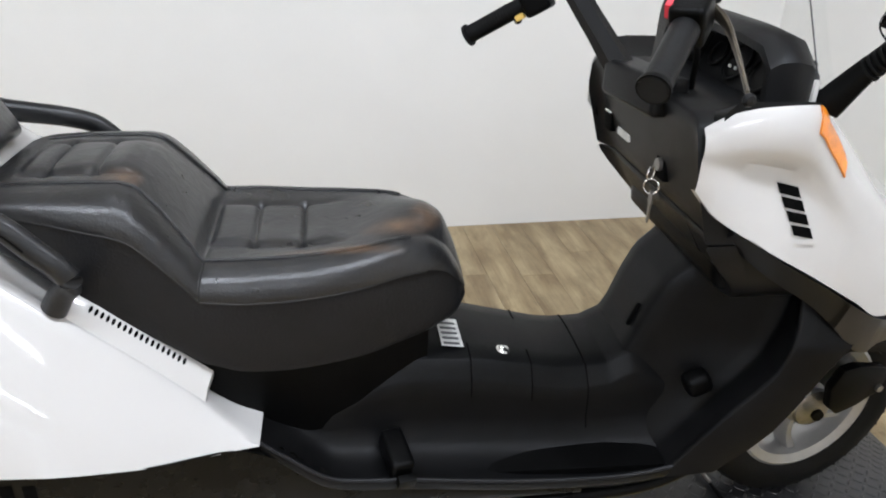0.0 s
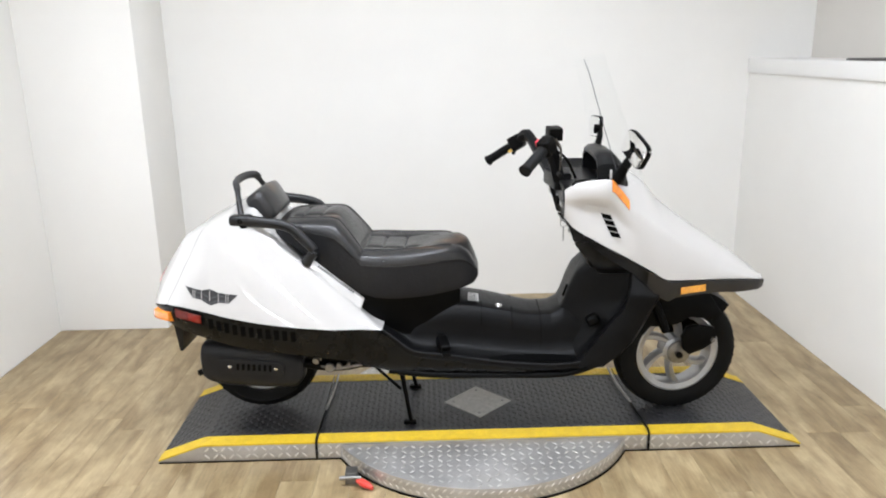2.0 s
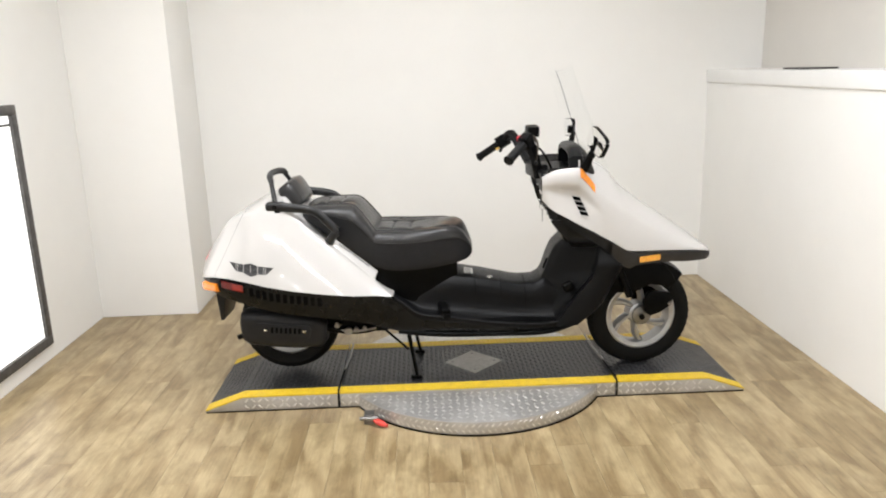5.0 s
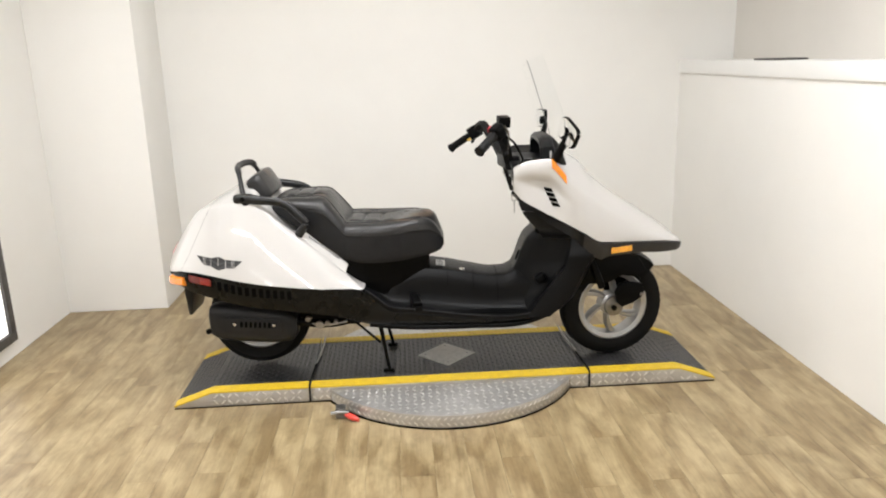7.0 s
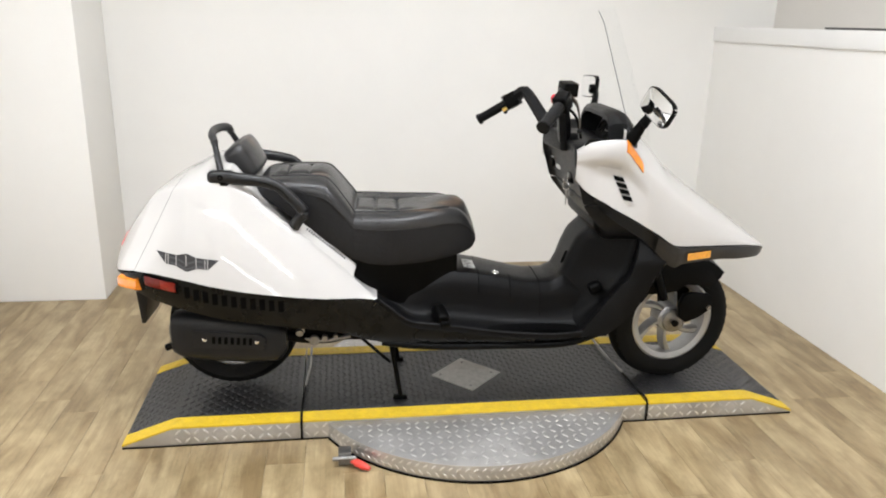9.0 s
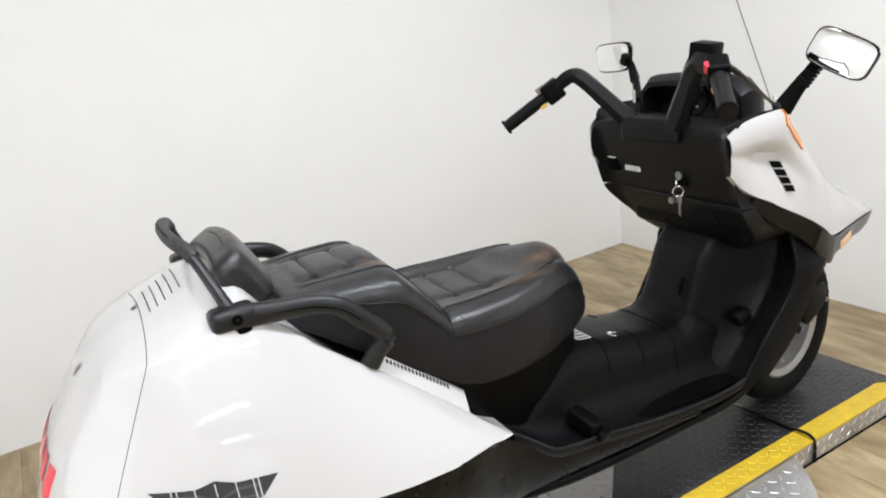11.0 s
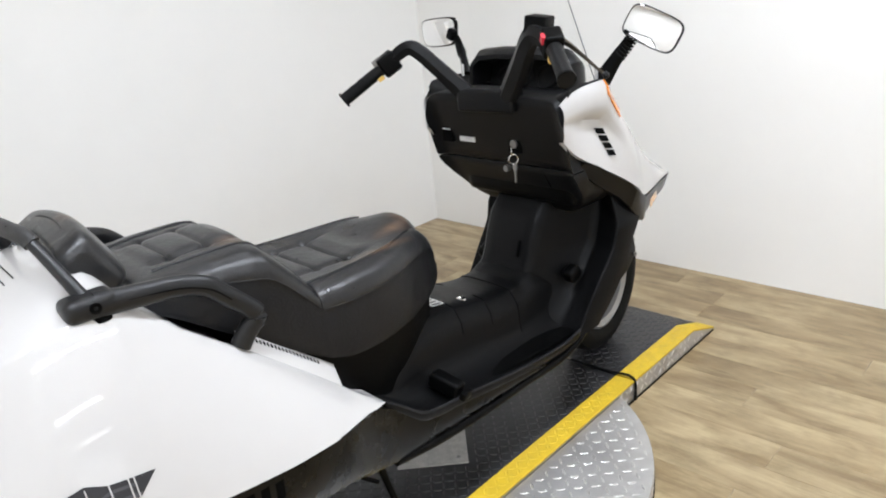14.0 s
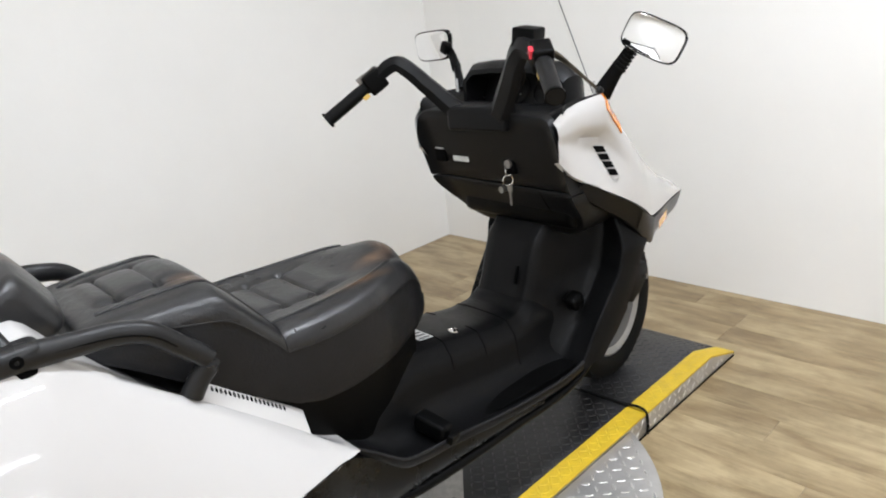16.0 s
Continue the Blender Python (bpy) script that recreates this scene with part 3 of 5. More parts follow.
part("grip", tube([(-0.456, -0.470, 0.024), (-0.449, -0.473, 0.022), (-0.405, -0.506, 0.016), (-0.399, -0.511, 0.015)], [0.008, 0.0135, 0.013, 0.007], 14), REDGRIP, lever, "red rubber grip")

# straps over the joints
for jx, lean in ((-0.619, 0.02), (0.619, -0.02)):
    s = thing("joint_strap", (jx, -0.29, 0.07), "black strap laid over the platform joint", "strap", "joint straps")
    part("cord", tube([(jx, -0.2945, 0.003), (jx, -0.2945, 0.06), (jx, -0.288, 0.078), (jx, -0.2, 0.0775), (jx + lean * 0.3, -0.05, 0.0775)], 0.0042, 40), RUBBER, s)
    part("rod", tube([(jx + lean * 0.3, -0.06, 0.082), (jx + lean, 0.1, 0.083), (jx + lean, 0.27, 0.083)], 0.0045, 16), STEEL, s, "thin bright steel rod")

# ---- motor scooter ----
CY, YAW = -0.025, -3.1
scoot = thing("motor_scooter", (0, 0, HP), "white and black touring motor scooter on its centre stand", "scooter")
scoot.location, scoot.rotation_euler = (0, CY, HP), (0, 0, radians(YAW))

# rear body: x, bottom z, bottom half width, shoulder z, shoulder half width, crown z
REAR = [(-1.212, 0.58, 0.1, 0.598, 0.085, 0.602), (-1.192, 0.587, 0.178, 0.638, 0.135, 0.65), (-1.152, 0.6, 0.242, 0.696, 0.155, 0.73), (-1.098, 0.61, 0.29, 0.768, 0.168, 0.799), (-1.048, 0.61, 0.312, 0.825, 0.184, 0.843),
        (-1.007, 0.605, 0.324, 0.848, 0.205, 0.870), (-0.936, 0.593, 0.338, 0.87, 0.234, 0.907), (-0.876, 0.58, 0.346, 0.882, 0.235, 0.938), (-0.815, 0.569, 0.351, 0.884, 0.228, 0.945), (-0.765, 0.56, 0.352, 0.853, 0.226, 0.88),
        (-0.636, 0.541, 0.345, 0.752, 0.227, 0.72), (-0.536, 0.526, 0.327, 0.667, 0.225, 0.63), (-0.446, 0.51, 0.298, 0.587, 0.228, 0.55), (-0.387, 0.503, 0.273, 0.533, 0.244, 0.512), (-0.347, 0.4985, 0.26, 0.502, 0.255, 0.499)]


def rear_half(r):
    """A nearly flat side that leans in, a tight shoulder and a low crowned deck."""
    x, zb, wb, zs, ws, zt = r[:6]
    bulge = 0.010 * min(1, (zs - zb) / 0.2) * min(1, max(0, (x + 1.10) / 0.12))
    side = bez((wb, zb), (wb * 0.5 + ws * 0.5 + bulge * 2, zb * 0.5 + zs * 0.5), (ws + 0.0025, zs - 0.005), 12)
    crown = bez((ws - 0.004, zs + 0.003 * (1 if zt > zs else -1)), (ws * 0.66, zt * 0.88 + zs * 0.12), (0, zt), 9)
    return [(0, zb - 0.004), (wb - 0.012, zb - 0.004)] + side + crown


def rear_at(x):
    p = np.array(REAR, float)
    return rear_half(hermite(p[:, 0], p, x))


def side_v(half, z):
    pts = [q for q in half if q[0] > 0][1:]
    zs, vs = [q[1] for q in pts], [q[0] for q in pts]
    return float(np.interp(z, zs, vs))


def rear_x(v, z):
    """Where the tail's rounded end lies at the half width v and height z."""
    lo, hi = -1.212, -1.04
    for _ in range(30):
        mid = (lo + hi) / 2
        h = rear_at(mid)
        if max(q[1] for q in h) < z or side_v(h, z) < v:
            lo = mid
        else:
            hi = mid
    return hi


rear_bm = loft([both_sides(r[0], rear_half(r)) for r in stations(REAR, 70)])
tail_bm = rear_bm.copy()
seam_n = Vector((1, 0, -0.50)).normalized()
seam_p = Vector((-1.047, 0, 0.73))
geom = lambda b: b.verts[:] + b.edges[:] + b.faces[:]
bmesh.ops.bisect_plane(rear_bm, geom=geom(rear_bm), plane_co=seam_p + seam_n * 0.0005, plane_no=seam_n, clear_inner=True)
bmesh.ops.bisect_plane(tail_bm, geom=geom(tail_bm), plane_co=seam_p - seam_n * 0.0005, plane_no=seam_n, clear_outer=True)
part("rear_cowl", rear_bm, WHITE, scoot, "glossy white rear side cowl")
# a folded corner runs down each side of the tail lid
fold_p = seam_p - seam_n * 0.047
bmesh.ops.bisect_plane(tail_bm, geom=geom(tail_bm), plane_co=fold_p, plane_no=seam_n)
bmesh.ops.recalc_face_normals(tail_bm, faces=tail_bm.faces[:])
tail_bm.normal_update()
for v in tail_bm.verts:
    w = max(0, 1 - abs((v.co - fold_p).dot(seam_n)) / 0.046) * min(1, max(0, (abs(v.co.y) - 0.09) / 0.07))
    v.co += v.normal * 0.0055 * w
tail = part("tail_cowl", tail_bm, WHITE, scoot, "glossy white rounded tail lid")
for e in tail.data.edges:
    ends = [tail.data.vertices[k].co + BASE[tail] for k in e.vertices]
    if all(abs((q - fold_p).dot(seam_n)) < 0.007 and abs(q.y) > 0.11 for q in ends) and abs((ends[0] - ends[1]).dot(seam_n)) < 0.0012:
        e.use_edge_sharp = True
core = loft([both_sides(r[0], [(0, r[1] + 0.0)] + [(max(0, v - 0.006), z - 0.004) for v, z in rear_half(r)[1:]]) for r in stations(REAR, 30)])
part("cowl_liner", core, SHADOWBLACK, scoot, "dark gap behind the panel seams")


def patch(lo, hi, u0, u1, n, surf, lift=0.0012, rows=2):
    """A thin sheet on a curved surface: u runs along, lo(u) and hi(u) bound it; surf(u, w) gives the place."""
    bm = bmesh.new()
    grid = [[bm.verts.new(surf(u, lo(u) + (hi(u) - lo(u)) * k / rows, lift)) for k in range(rows + 1)] for u in np.linspace(u0, u1, n)]
    for a, b in zip(grid, grid[1:]):
        for k in range(rows):
            bm.faces.new((a[k], a[k + 1], b[k + 1], b[k]))
    return bm


def on_rear(sgn):
    return lambda x, z, lift: (x, sgn * (side_v(rear_at(x), z) + lift), z)


# winged emblem, as plain shapes
for sgn in (-1, 1):
    S = on_rear(sgn)
    ax, az = -0.934, 0.651
    slope = -0.112

    def ln(c):
        return lambda x: az + slope * (x - ax) + c
    def hi_(x):
        d = abs(x - ax)
        return ln(0.016 + 0.30 * max(0, 0.03 - d))(x)

    def lo_(x):
        d = abs(x - ax)
        return ln(-0.030 + 0.4 * d if d < 0.035 else -0.016 if d < 0.066 else -0.016 + 0.0315 * min(1, (d - 0.066) / 0.032))(x)
    em = part("emblem", patch(lo_, hi_, ax - 0.098, ax + 0.098, 81, S), EMBLEM, scoot, "black winged emblem")
    for c in (-0.010, 0.006):
        st_lo = lambda x: ln(c - 0.0025 + 0.4 * min(abs(x - ax), 0.03) - 0.012)(x)
        st_hi = lambda x: ln(c + 0.0025 + 0.4 * min(abs(x - ax), 0.03) - 0.012)(x)
        part("emblem_stripe", patch(st_lo, st_hi, ax - 0.068, ax + 0.068, 41, S, 0.002), EMBLEM2, em, "grey stripe")
    for bx in (-0.066, -0.058, -0.032, -0.001, 0.030, 0.057, 0.065):
        part("emblem_bar", patch(ln(-0.019 if abs(bx) > 0.01 else -0.013), ln(0.021), ax + bx - 0.0010, ax + bx + 0.0010, 2, S, 0.003), WHITE, em, "white bar")

# red marks on the tail, as plain shapes
for k, v in enumerate((-0.128, -0.064, 0.0, 0.064, 0.128)):
    surf = lambda u, z, lift: (rear_x(abs(u), z) - lift * 2, u, z)
    part("tail_mark", patch(lambda u: 0.652, lambda u: 0.698, v - 0.021, v + 0.021, 7, surf), REDPAINT, tail, "red painted mark")
part("tail_keyhole", patch(lambda u: 0.798, lambda u: 0.814, -0.006, 0.006, 3, lambda u, z, lift: (rear_x(abs(u), z) - lift * 2, u, z)), STEEL, tail, "small steel lock")

# slots on the deck behind the seat
for k in range(5):
    x = -0.893 - 0.0145 * k
    w = 0.070
    S = lambda v, s, lift: (s, v, float(np.interp(abs(v), [q[0] for q in reversed(rear_at(s)[14:])], [q[1] for q in reversed(rear_at(s)[14:])])) + lift)
    part("deck_slot", patch(lambda v: x - 0.0009, lambda v: x + 0.0009, -w, w, 9, S), SHADOWBLACK, scoot, "narrow black vent slot")
S2 = lambda v, s, lift: (s, v, float(np.interp(abs(v), [q[0] for q in reversed(rear_at(s)[14:])], [q[1] for q in reversed(rear_at(s)[14:])])) + lift)
part("deck_mark", patch(lambda v: -0.978, lambda v: -0.968, -0.004, 0.018, 5, S2), EMBLEM2, scoot, "small grey mark")

# black lower skirt
SKIRT = [(-1.188, 0.583, 0.197, 0.56, 0.161), (-1.138, 0.596, 0.264, 0.54, 0.248), (-1.086, 0.607, 0.292, 0.515, 0.275), (-0.984, 0.597, 0.322, 0.488, 0.306), (-0.833, 0.567, 0.344, 0.452, 0.326),
         (-0.633, 0.54, 0.337, 0.42, 0.32), (-0.484, 0.519, 0.313, 0.392, 0.299), (-0.386, 0.504, 0.273, 0.352, 0.269), (-0.317, 0.464, 0.258, 0.330, 0.252), (-0.237, 0.403, 0.253, 0.318, 0.244), (-0.123, 0.382, 0.248, 0.312, 0.238), (0.013, 0.360, 0.242, 0.308, 0.232), (0.2, 0.336, 0.233, 0.306, 0.224)]


def skirt_half(r):
    x, zt, wt, zb, wb = r[:5]
    return [(0, zb + 0.01), (wb - 0.03, zb), (wb, zb + 0.006)] + bez((wb + 0.004, zb + 0.016), ((wt + wb) / 2 + 0.012, (zt + zb) / 2), (wt, zt), 7) + [(0, zt)]


part("side_skirt", loft([both_sides(r[0], skirt_half(r)) for r in stations(SKIRT, 40)]), SKIRTM, scoot, "satin black lower skirt")


def skirt_at(x):
    p = np.array(SKIRT, float)
    r = hermite(p[:, 0], p, x)
    return r, skirt_half(r)


for sgn in (-1, 1):
    SS = lambda x, z, lift: (x, sgn * (side_v(skirt_at(x)[1][:-1], z) + lift), z)
    for k in range(11):
        x = -0.938 + 0.0288 * k
        zt = skirt_at(x)[0][1]
        part("skirt_slot", patch(lambda u: zt - 0.056 + 0.1 * (u - x), lambda u: zt - 0.018, x - 0.0085, x + 0.0085, 3, SS, 0.001), SHADOWBLACK, scoot, "dark vent slot")
    zt = 0.585
    bm = patch(lambda u: 0.562 - 0.16 * (u + 1.035), lambda u: 0.594 - 0.16 * (u + 1.035), -1.072, -0.972, 6, SS, 0.007)
    part("side_reflector", bm, REDLENS, scoot, "red side reflector")
    part("reflector_half", patch(lambda u: 0.564 - 0.16 * (u + 1.035), lambda u: 0.592 - 0.16 * (u + 1.035), -1.020, -0.975, 4, SS, 0.0085), REDBRIGHT, scoot, "bright red reflector half")
    part("reflector_rim", patch(lambda u: 0.557 - 0.16 * (u + 1.035), lambda u: 0.598 - 0.16 * (u + 1.035), -1.080, -0.964, 6, SS, 0.004), BLACK, scoot)
    # amber corner lamp wraps the tail corner
    ring = []
    for x, v in ((-1.166, 0.242), (-1.154, 0.255), (-1.136, 0.268), (-1.115, 0.280), (-1.095, 0.289)):
        ring.append([(x + 0.01, sgn * (v - 0.01), 0.543), (x - 0.006, sgn * (v + 0.008), 0.550), (x - 0.007, sgn * (v + 0.009), 0.560), (x - 0.006, sgn * (v + 0.007), 0.578), (x + 0.01, sgn * (v - 0.01), 0.588)])
    part("turn_signal", loft(ring), AMBER, scoot, "amber rear corner turn signal")
part("tail_light", loft([[(x + 0.02, v, 0.553), (x - 0.004, v, 0.558), (x - 0.004, v, 0.576), (x + 0.02, v, 0.582)] for x, v in ((-1.168, -0.195), (-1.186, -0.15), (-1.199, -0.09), (-1.204, 0), (-1.199, 0.09), (-1.186, 0.15), (-1.168, 0.195))]), REDBRIGHT, scoot, "red tail light")

# mudguard flap
flap = prism([(-1.120, 0.56), (-1.155, 0.555), (-1.163, 0.47), (-1.166, 0.345), (-1.152, 0.345), (-1.125, 0.46)], -0.125, 0.125, "y", 0.005)
for v in flap.verts:
    v.co.y *= 0.66 + 0.34 * min(1, max(0, (v.co.z - 0.345) / 0.14))
part("mudguard", flap, GLOSS, scoot, "dark plastic rear mudguard")
part("inner_fender", loft([both_sides(x, [(0, z0), (0.075, z0), (0.085, z1), (0, z1)]) for x, z0, z1 in ((-1.17, 0.46, 0.54), (-1.05, 0.52, 0.57), (-0.84, 0.57, 0.6), (-0.6, 0.5, 0.56))]), BLACK, scoot)


def wheel(name, cx, cz, r, rim_r, width, spokes, label):
    hw = width / 2
    prof = [(rim_r - 0.004, -hw * 0.70), (rim_r + 0.02, -hw * 0.92), (r - 0.035, -hw), (r - 0.012, -hw * 0.78), (r - 0.002, -hw * 0.35), (r, 0), (r - 0.002, hw * 0.35), (r - 0.012, hw * 0.78), (r - 0.035, hw), (rim_r + 0.02, hw * 0.92), (rim_r - 0.004, hw * 0.70)]
    rim = [(rim_r + 0.003, -hw * 0.74), (rim_r - 0.005, -hw * 0.80), (rim_r - 0.024, -hw * 0.66), (rim_r - 0.028, -hw * 0.2), (rim_r - 0.028, hw * 0.2), (rim_r - 0.024, hw * 0.66), (rim_r - 0.005, hw * 0.80), (rim_r + 0.003, hw * 0.74), (rim_r - 0.016, 0)]
    w = part(name, lathe(rim, (cx, 0, cz), 72), ALLOY, scoot, label)
    part("tyre", lathe(prof, (cx, 0, cz), 72), RUBBER, w, "black grooved rubber tyre")
    bm = bmesh.new()
    for k in range(44):
        a = 2 * math.pi * k / 44
        for s in (-1, 1):
            m = Matrix.Translation((cx, 0, cz)) @ Matrix.Rotation(-a, 4, "Y") @ Matrix.Translation((r - 0.0108, s * hw * 0.50, 0)) @ Matrix.Rotation(s * 0.55, 4, "X") @ Matrix.Rotation(s * 0.22, 4, "Z")
            box(bm, (-0.003, -hw * 0.30, -0.0055), (0.0045, hw * 0.30, 0.0055), m=m)
    tagged(part("tread_relief", bm, RUBBER, w), "moulded tread blocks", kind="stuff")
    part("hub", lathe([(0, -hw * 0.75), (0.030, -hw * 0.75), (0.052, -hw * 0.5), (0.055, hw * 0.5), (0.030, hw * 0.75), (0, hw * 0.75)], (cx, 0, cz), 32), ALLOY, w)
    for k in range(spokes):
        a = 2 * math.pi * k / spokes + 0.2
        rings = []
        for t in np.linspace(0, 1, 7):
            rad = 0.045 + (rim_r - 0.022 - 0.045) * t
            b = a + (0.42 if spokes > 5 else 0.16) * t
            c = Vector((cx + rad * math.cos(b), 0, cz + rad * math.sin(b)))
            tang = Vector((-math.sin(b), 0, math.cos(b)))
            ww = (0.010 if spokes > 5 else 0.012) + 0.007 * t if spokes > 5 else 0.012 - 0.002 * math.sin(math.pi * t)
            dd_ = hw * (0.5 - 0.12 * t)
            rings.append([c + tang * ww + Vector((0, -dd_ * 0.6, 0)), c + tang * ww * 0.5 + Vector((0, -dd_, 0)), c - tang * ww * 0.5 + Vector((0, -dd_, 0)), c - tang * ww + Vector((0, -dd_ * 0.6, 0)), c - tang * ww + Vector((0, dd_ * 0.6, 0)), c + tang * ww + Vector((0, dd_ * 0.6, 0))])
        part("spoke", loft(rings), ALLOY, w)
    return w


wheel("rear_wheel", -0.860, 0.314, 0.230, 0.150, 0.118, 5, "silver alloy rear wheel")
fwheel = wheel("front_wheel", 0.772, 0.313, 0.2425, 0.163, 0.108, 6, "silver alloy front wheel with slanted spokes")

# muffler
mrows = [(-1.040, 0.345, 0.385, 0.173, 0.205), (-1.028, 0.292, 0.423, 0.138, 0.227), (-0.994, 0.272, 0.43, 0.128, 0.233), (-0.894, 0.258, 0.426, 0.125, 0.236), (-0.744, 0.250, 0.408, 0.123, 0.233), (-0.684, 0.252, 0.387, 0.123, 0.223), (-0.656, 0.282, 0.361, 0.143, 0.205)]


def muffler_ring(r):
    x, z0, z1, v0, v1 = r[:5]
    c, h = Vector((x, -(v0 + v1) / 2, (z0 + z1) / 2)), Vector((0, (v1 - v0) / 2, (z1 - z0) / 2))
    out = []
    for k in range(24):
        a = 2 * math.pi * k / 24
        ca, sa = math.cos(a), math.sin(a)
        f = (abs(ca)**4 + abs(sa)**4)**-0.25
        out.append(c + Vector((0, h.y * ca * f, h.z * sa * f)))
    return out


muffler = part("muffler", loft([muffler_ring(r) for r in stations(mrows, 26)]), GLOSS, scoot, "satin black exhaust muffler")
shield = prism([(-0.955, 0.384), (-0.735, 0.366), (-0.715, 0.350), (-0.725, 0.312), (-0.955, 0.322)], -0.243, -0.2375, "y", 0.002)
part("heat_shield", shield, GLOSS, muffler, "black slotted heat shield")
for k in range(7):
    x = -0.888 + 0.020 * k
    z = 0.351 - 0.06 * (x + 0.90)
    part("shield_slot", prism([(x - 0.006, z - 0.013), (x + 0.004, z - 0.013), (x + 0.006, z + 0.012), (x - 0.004, z + 0.012)], -0.2445, -0.242, "y"), SHADOWBLACK, muffler)
for x, z in ((-0.918, 0.351), (-0.748, 0.341)):
    part("shield_bolt", lathe([(0, -0.006), (0.005, -0.006), (0.0075, -0.003), (0.0075, 0), (0, 0)], (x, -0.242, z), 12), CHROME, muffler)
part("tail_pipe", tube([(-1.03, -0.17, 0.305), (-1.05, -0.17, 0.298), (-1.064, -0.17, 0.292)], 0.012, 8, 14), BLACK, muffler, "short dark exhaust outlet")
part("exhaust_pipe", tube([(-0.67, -0.16, 0.33), (-0.6, -0.155, 0.315), (-0.5, -0.12, 0.30), (-0.42, -0.06, 0.30)], 0.018, 20, 12), BLACK, scoot, "dark exhaust pipe")

# engine block and swing arm
part("engine_case", prism([(-0.93, 0.27), (-0.62, 0.255), (-0.50, 0.27), (-0.40, 0.30), (-0.36, 0.36), (-0.40, 0.47), (-0.62, 0.47), (-0.80, 0.42), (-0.93, 0.38)], 0.072, 0.165, "y", 0.012), BLACK, scoot, "dark engine and drive case")
part("engine_block", prism([(-0.60, 0.30), (-0.40, 0.30), (-0.30, 0.33), (-0.30, 0.46), (-0.60, 0.49)], -0.15, 0.11, "y", 0.012), BLACK, scoot, "dark engine block")
for x, z, r in ((-0.614, 0.338, 0.014), (-0.564, 0.310, 0.019), (-0.528, 0.318, 0.012), (-0.49, 0.324, 0.009)):
    part("mount_bolt", lathe([(0, -0.012), (r * 0.8, -0.012), (r, -0.008), (r, 0.0), (0, 0.0)], (x, -0.16, z), 16), STEEL, scoot, "silver engine mount bolt")
part("engine_link", tube([(-0.60, -0.165, 0.318), (-0.54, -0.165, 0.308), (-0.44, -0.16, 0.322)], 0.007, 8), STEEL, scoot)
part("axle_arm", prism([(-0.88, 0.31), (-0.60, 0.33), (-0.55, 0.40), (-0.62, 0.42), (-0.88, 0.37)], -0.115, -0.085, "y", 0.006), BLACK, scoot)
part("axle_nut", lathe([(0, -0.128), (0.016, -0.128), (0.016, -0.112), (0, -0.112)], (-0.860, 0, 0.314), 6), STEEL, scoot)

# centre stand
stand = part("centre_stand", tube([(-0.302, -0.13, 0.30), (-0.302, 0.13, 0.30)], 0.016, 4, 12), BLACK, scoot, "black steel centre stand")
for s in (-1, 1):
    part("stand_leg", tube([(-0.300, s * 0.12, 0.30), (-0.283, s * 0.13, 0.20), (-0.262, s * 0.155, 0.082)], [0.011, 0.009, 0.008], 12), BLACK, stand)
    part("stand_foot", boxm((-0.29, s * 0.157 - 0.012, HP + 0.0035), (-0.240, s * 0.157 + 0.012, HP + 0.016), 0.004), BLACK, stand)
part("stand_lever", tube([(-0.33, 0.13, 0.29), (-0.42, 0.17, 0.22), (-0.48, 0.2, 0.21)], 0.008, 10), BLACK, stand)
part("stand_brace", tube([(-0.30, -0.12, 0.2), (-0.42, -0.09, 0.30)], 0.006, 4), BLACK, stand)

# ---- seat ----
# x, bottom z, bottom half width, ridge half width, ridge z, crown z
SEAT = [(-0.745, 0.832, 0.125, 0.095, 0.838, 0.842), (-0.729, 0.82, 0.15, 0.110, 0.869, 0.872), (-0.693, 0.8, 0.168, 0.122, 0.878, 0.880), (-0.612, 0.742, 0.183, 0.130, 0.882, 0.884), (-0.542, 0.692, 0.192, 0.131, 0.882, 0.888),
        (-0.514, 0.674, 0.194, 0.131, 0.876, 0.885), (-0.497, 0.662, 0.196, 0.134, 0.862, 0.872), (-0.435, 0.622, 0.202, 0.156, 0.786, 0.788), (-0.419, 0.613, 0.204, 0.163, 0.765, 0.758), (-0.411, 0.611, 0.204, 0.164, 0.766, 0.760), (-0.37, 0.598, 0.205, 0.164, 0.766, 0.758),
        (-0.29, 0.592, 0.198, 0.157, 0.765, 0.754), (-0.191, 0.594, 0.176, 0.141, 0.768, 0.764), (-0.123, 0.598, 0.146, 0.118, 0.772, 0.783), (-0.075, 0.602, 0.122, 0.097, 0.764, 0.790), (-0.042, 0.608, 0.102, 0.082, 0.743, 0.775),
        (-0.015, 0.618, 0.084, 0.068, 0.702, 0.722), (0.001, 0.638, 0.066, 0.055, 0.664, 0.674)]


def seat_half(r):
    x, zb, wb, wr, zr, zt = r[:6]
    h = zr - zb
    rr_ = min(0.024, 0.25 * h)
    wp, zp = wb - 0.004, zb + 0.72 * h
    under = bez((0, zb - 0.004), (wb * 0.9, zb - 0.004), (wb, zb + 0.004), 4)
    side = bez((wb + 0.002, zb + 0.012), ((wb + wp) / 2 + 0.003, zb + 0.4 * h), (wp - 0.0015, zp - 0.002), 9)
    ridge = bez((wp, zp + 0.002), (wp - 0.002, zr + 0.001), (wr - rr_, zr), 12)
    top = [((wr - rr_) * f, zt + (zr - zt) * f * f) for f in np.linspace(0.97, 0, 44)]
    return under + side + ridge + top


PADS = [(-0.425, -0.195, (-0.352, -0.274), 0.084), (-0.690, -0.495, (-0.645, -0.574), 0.074)]


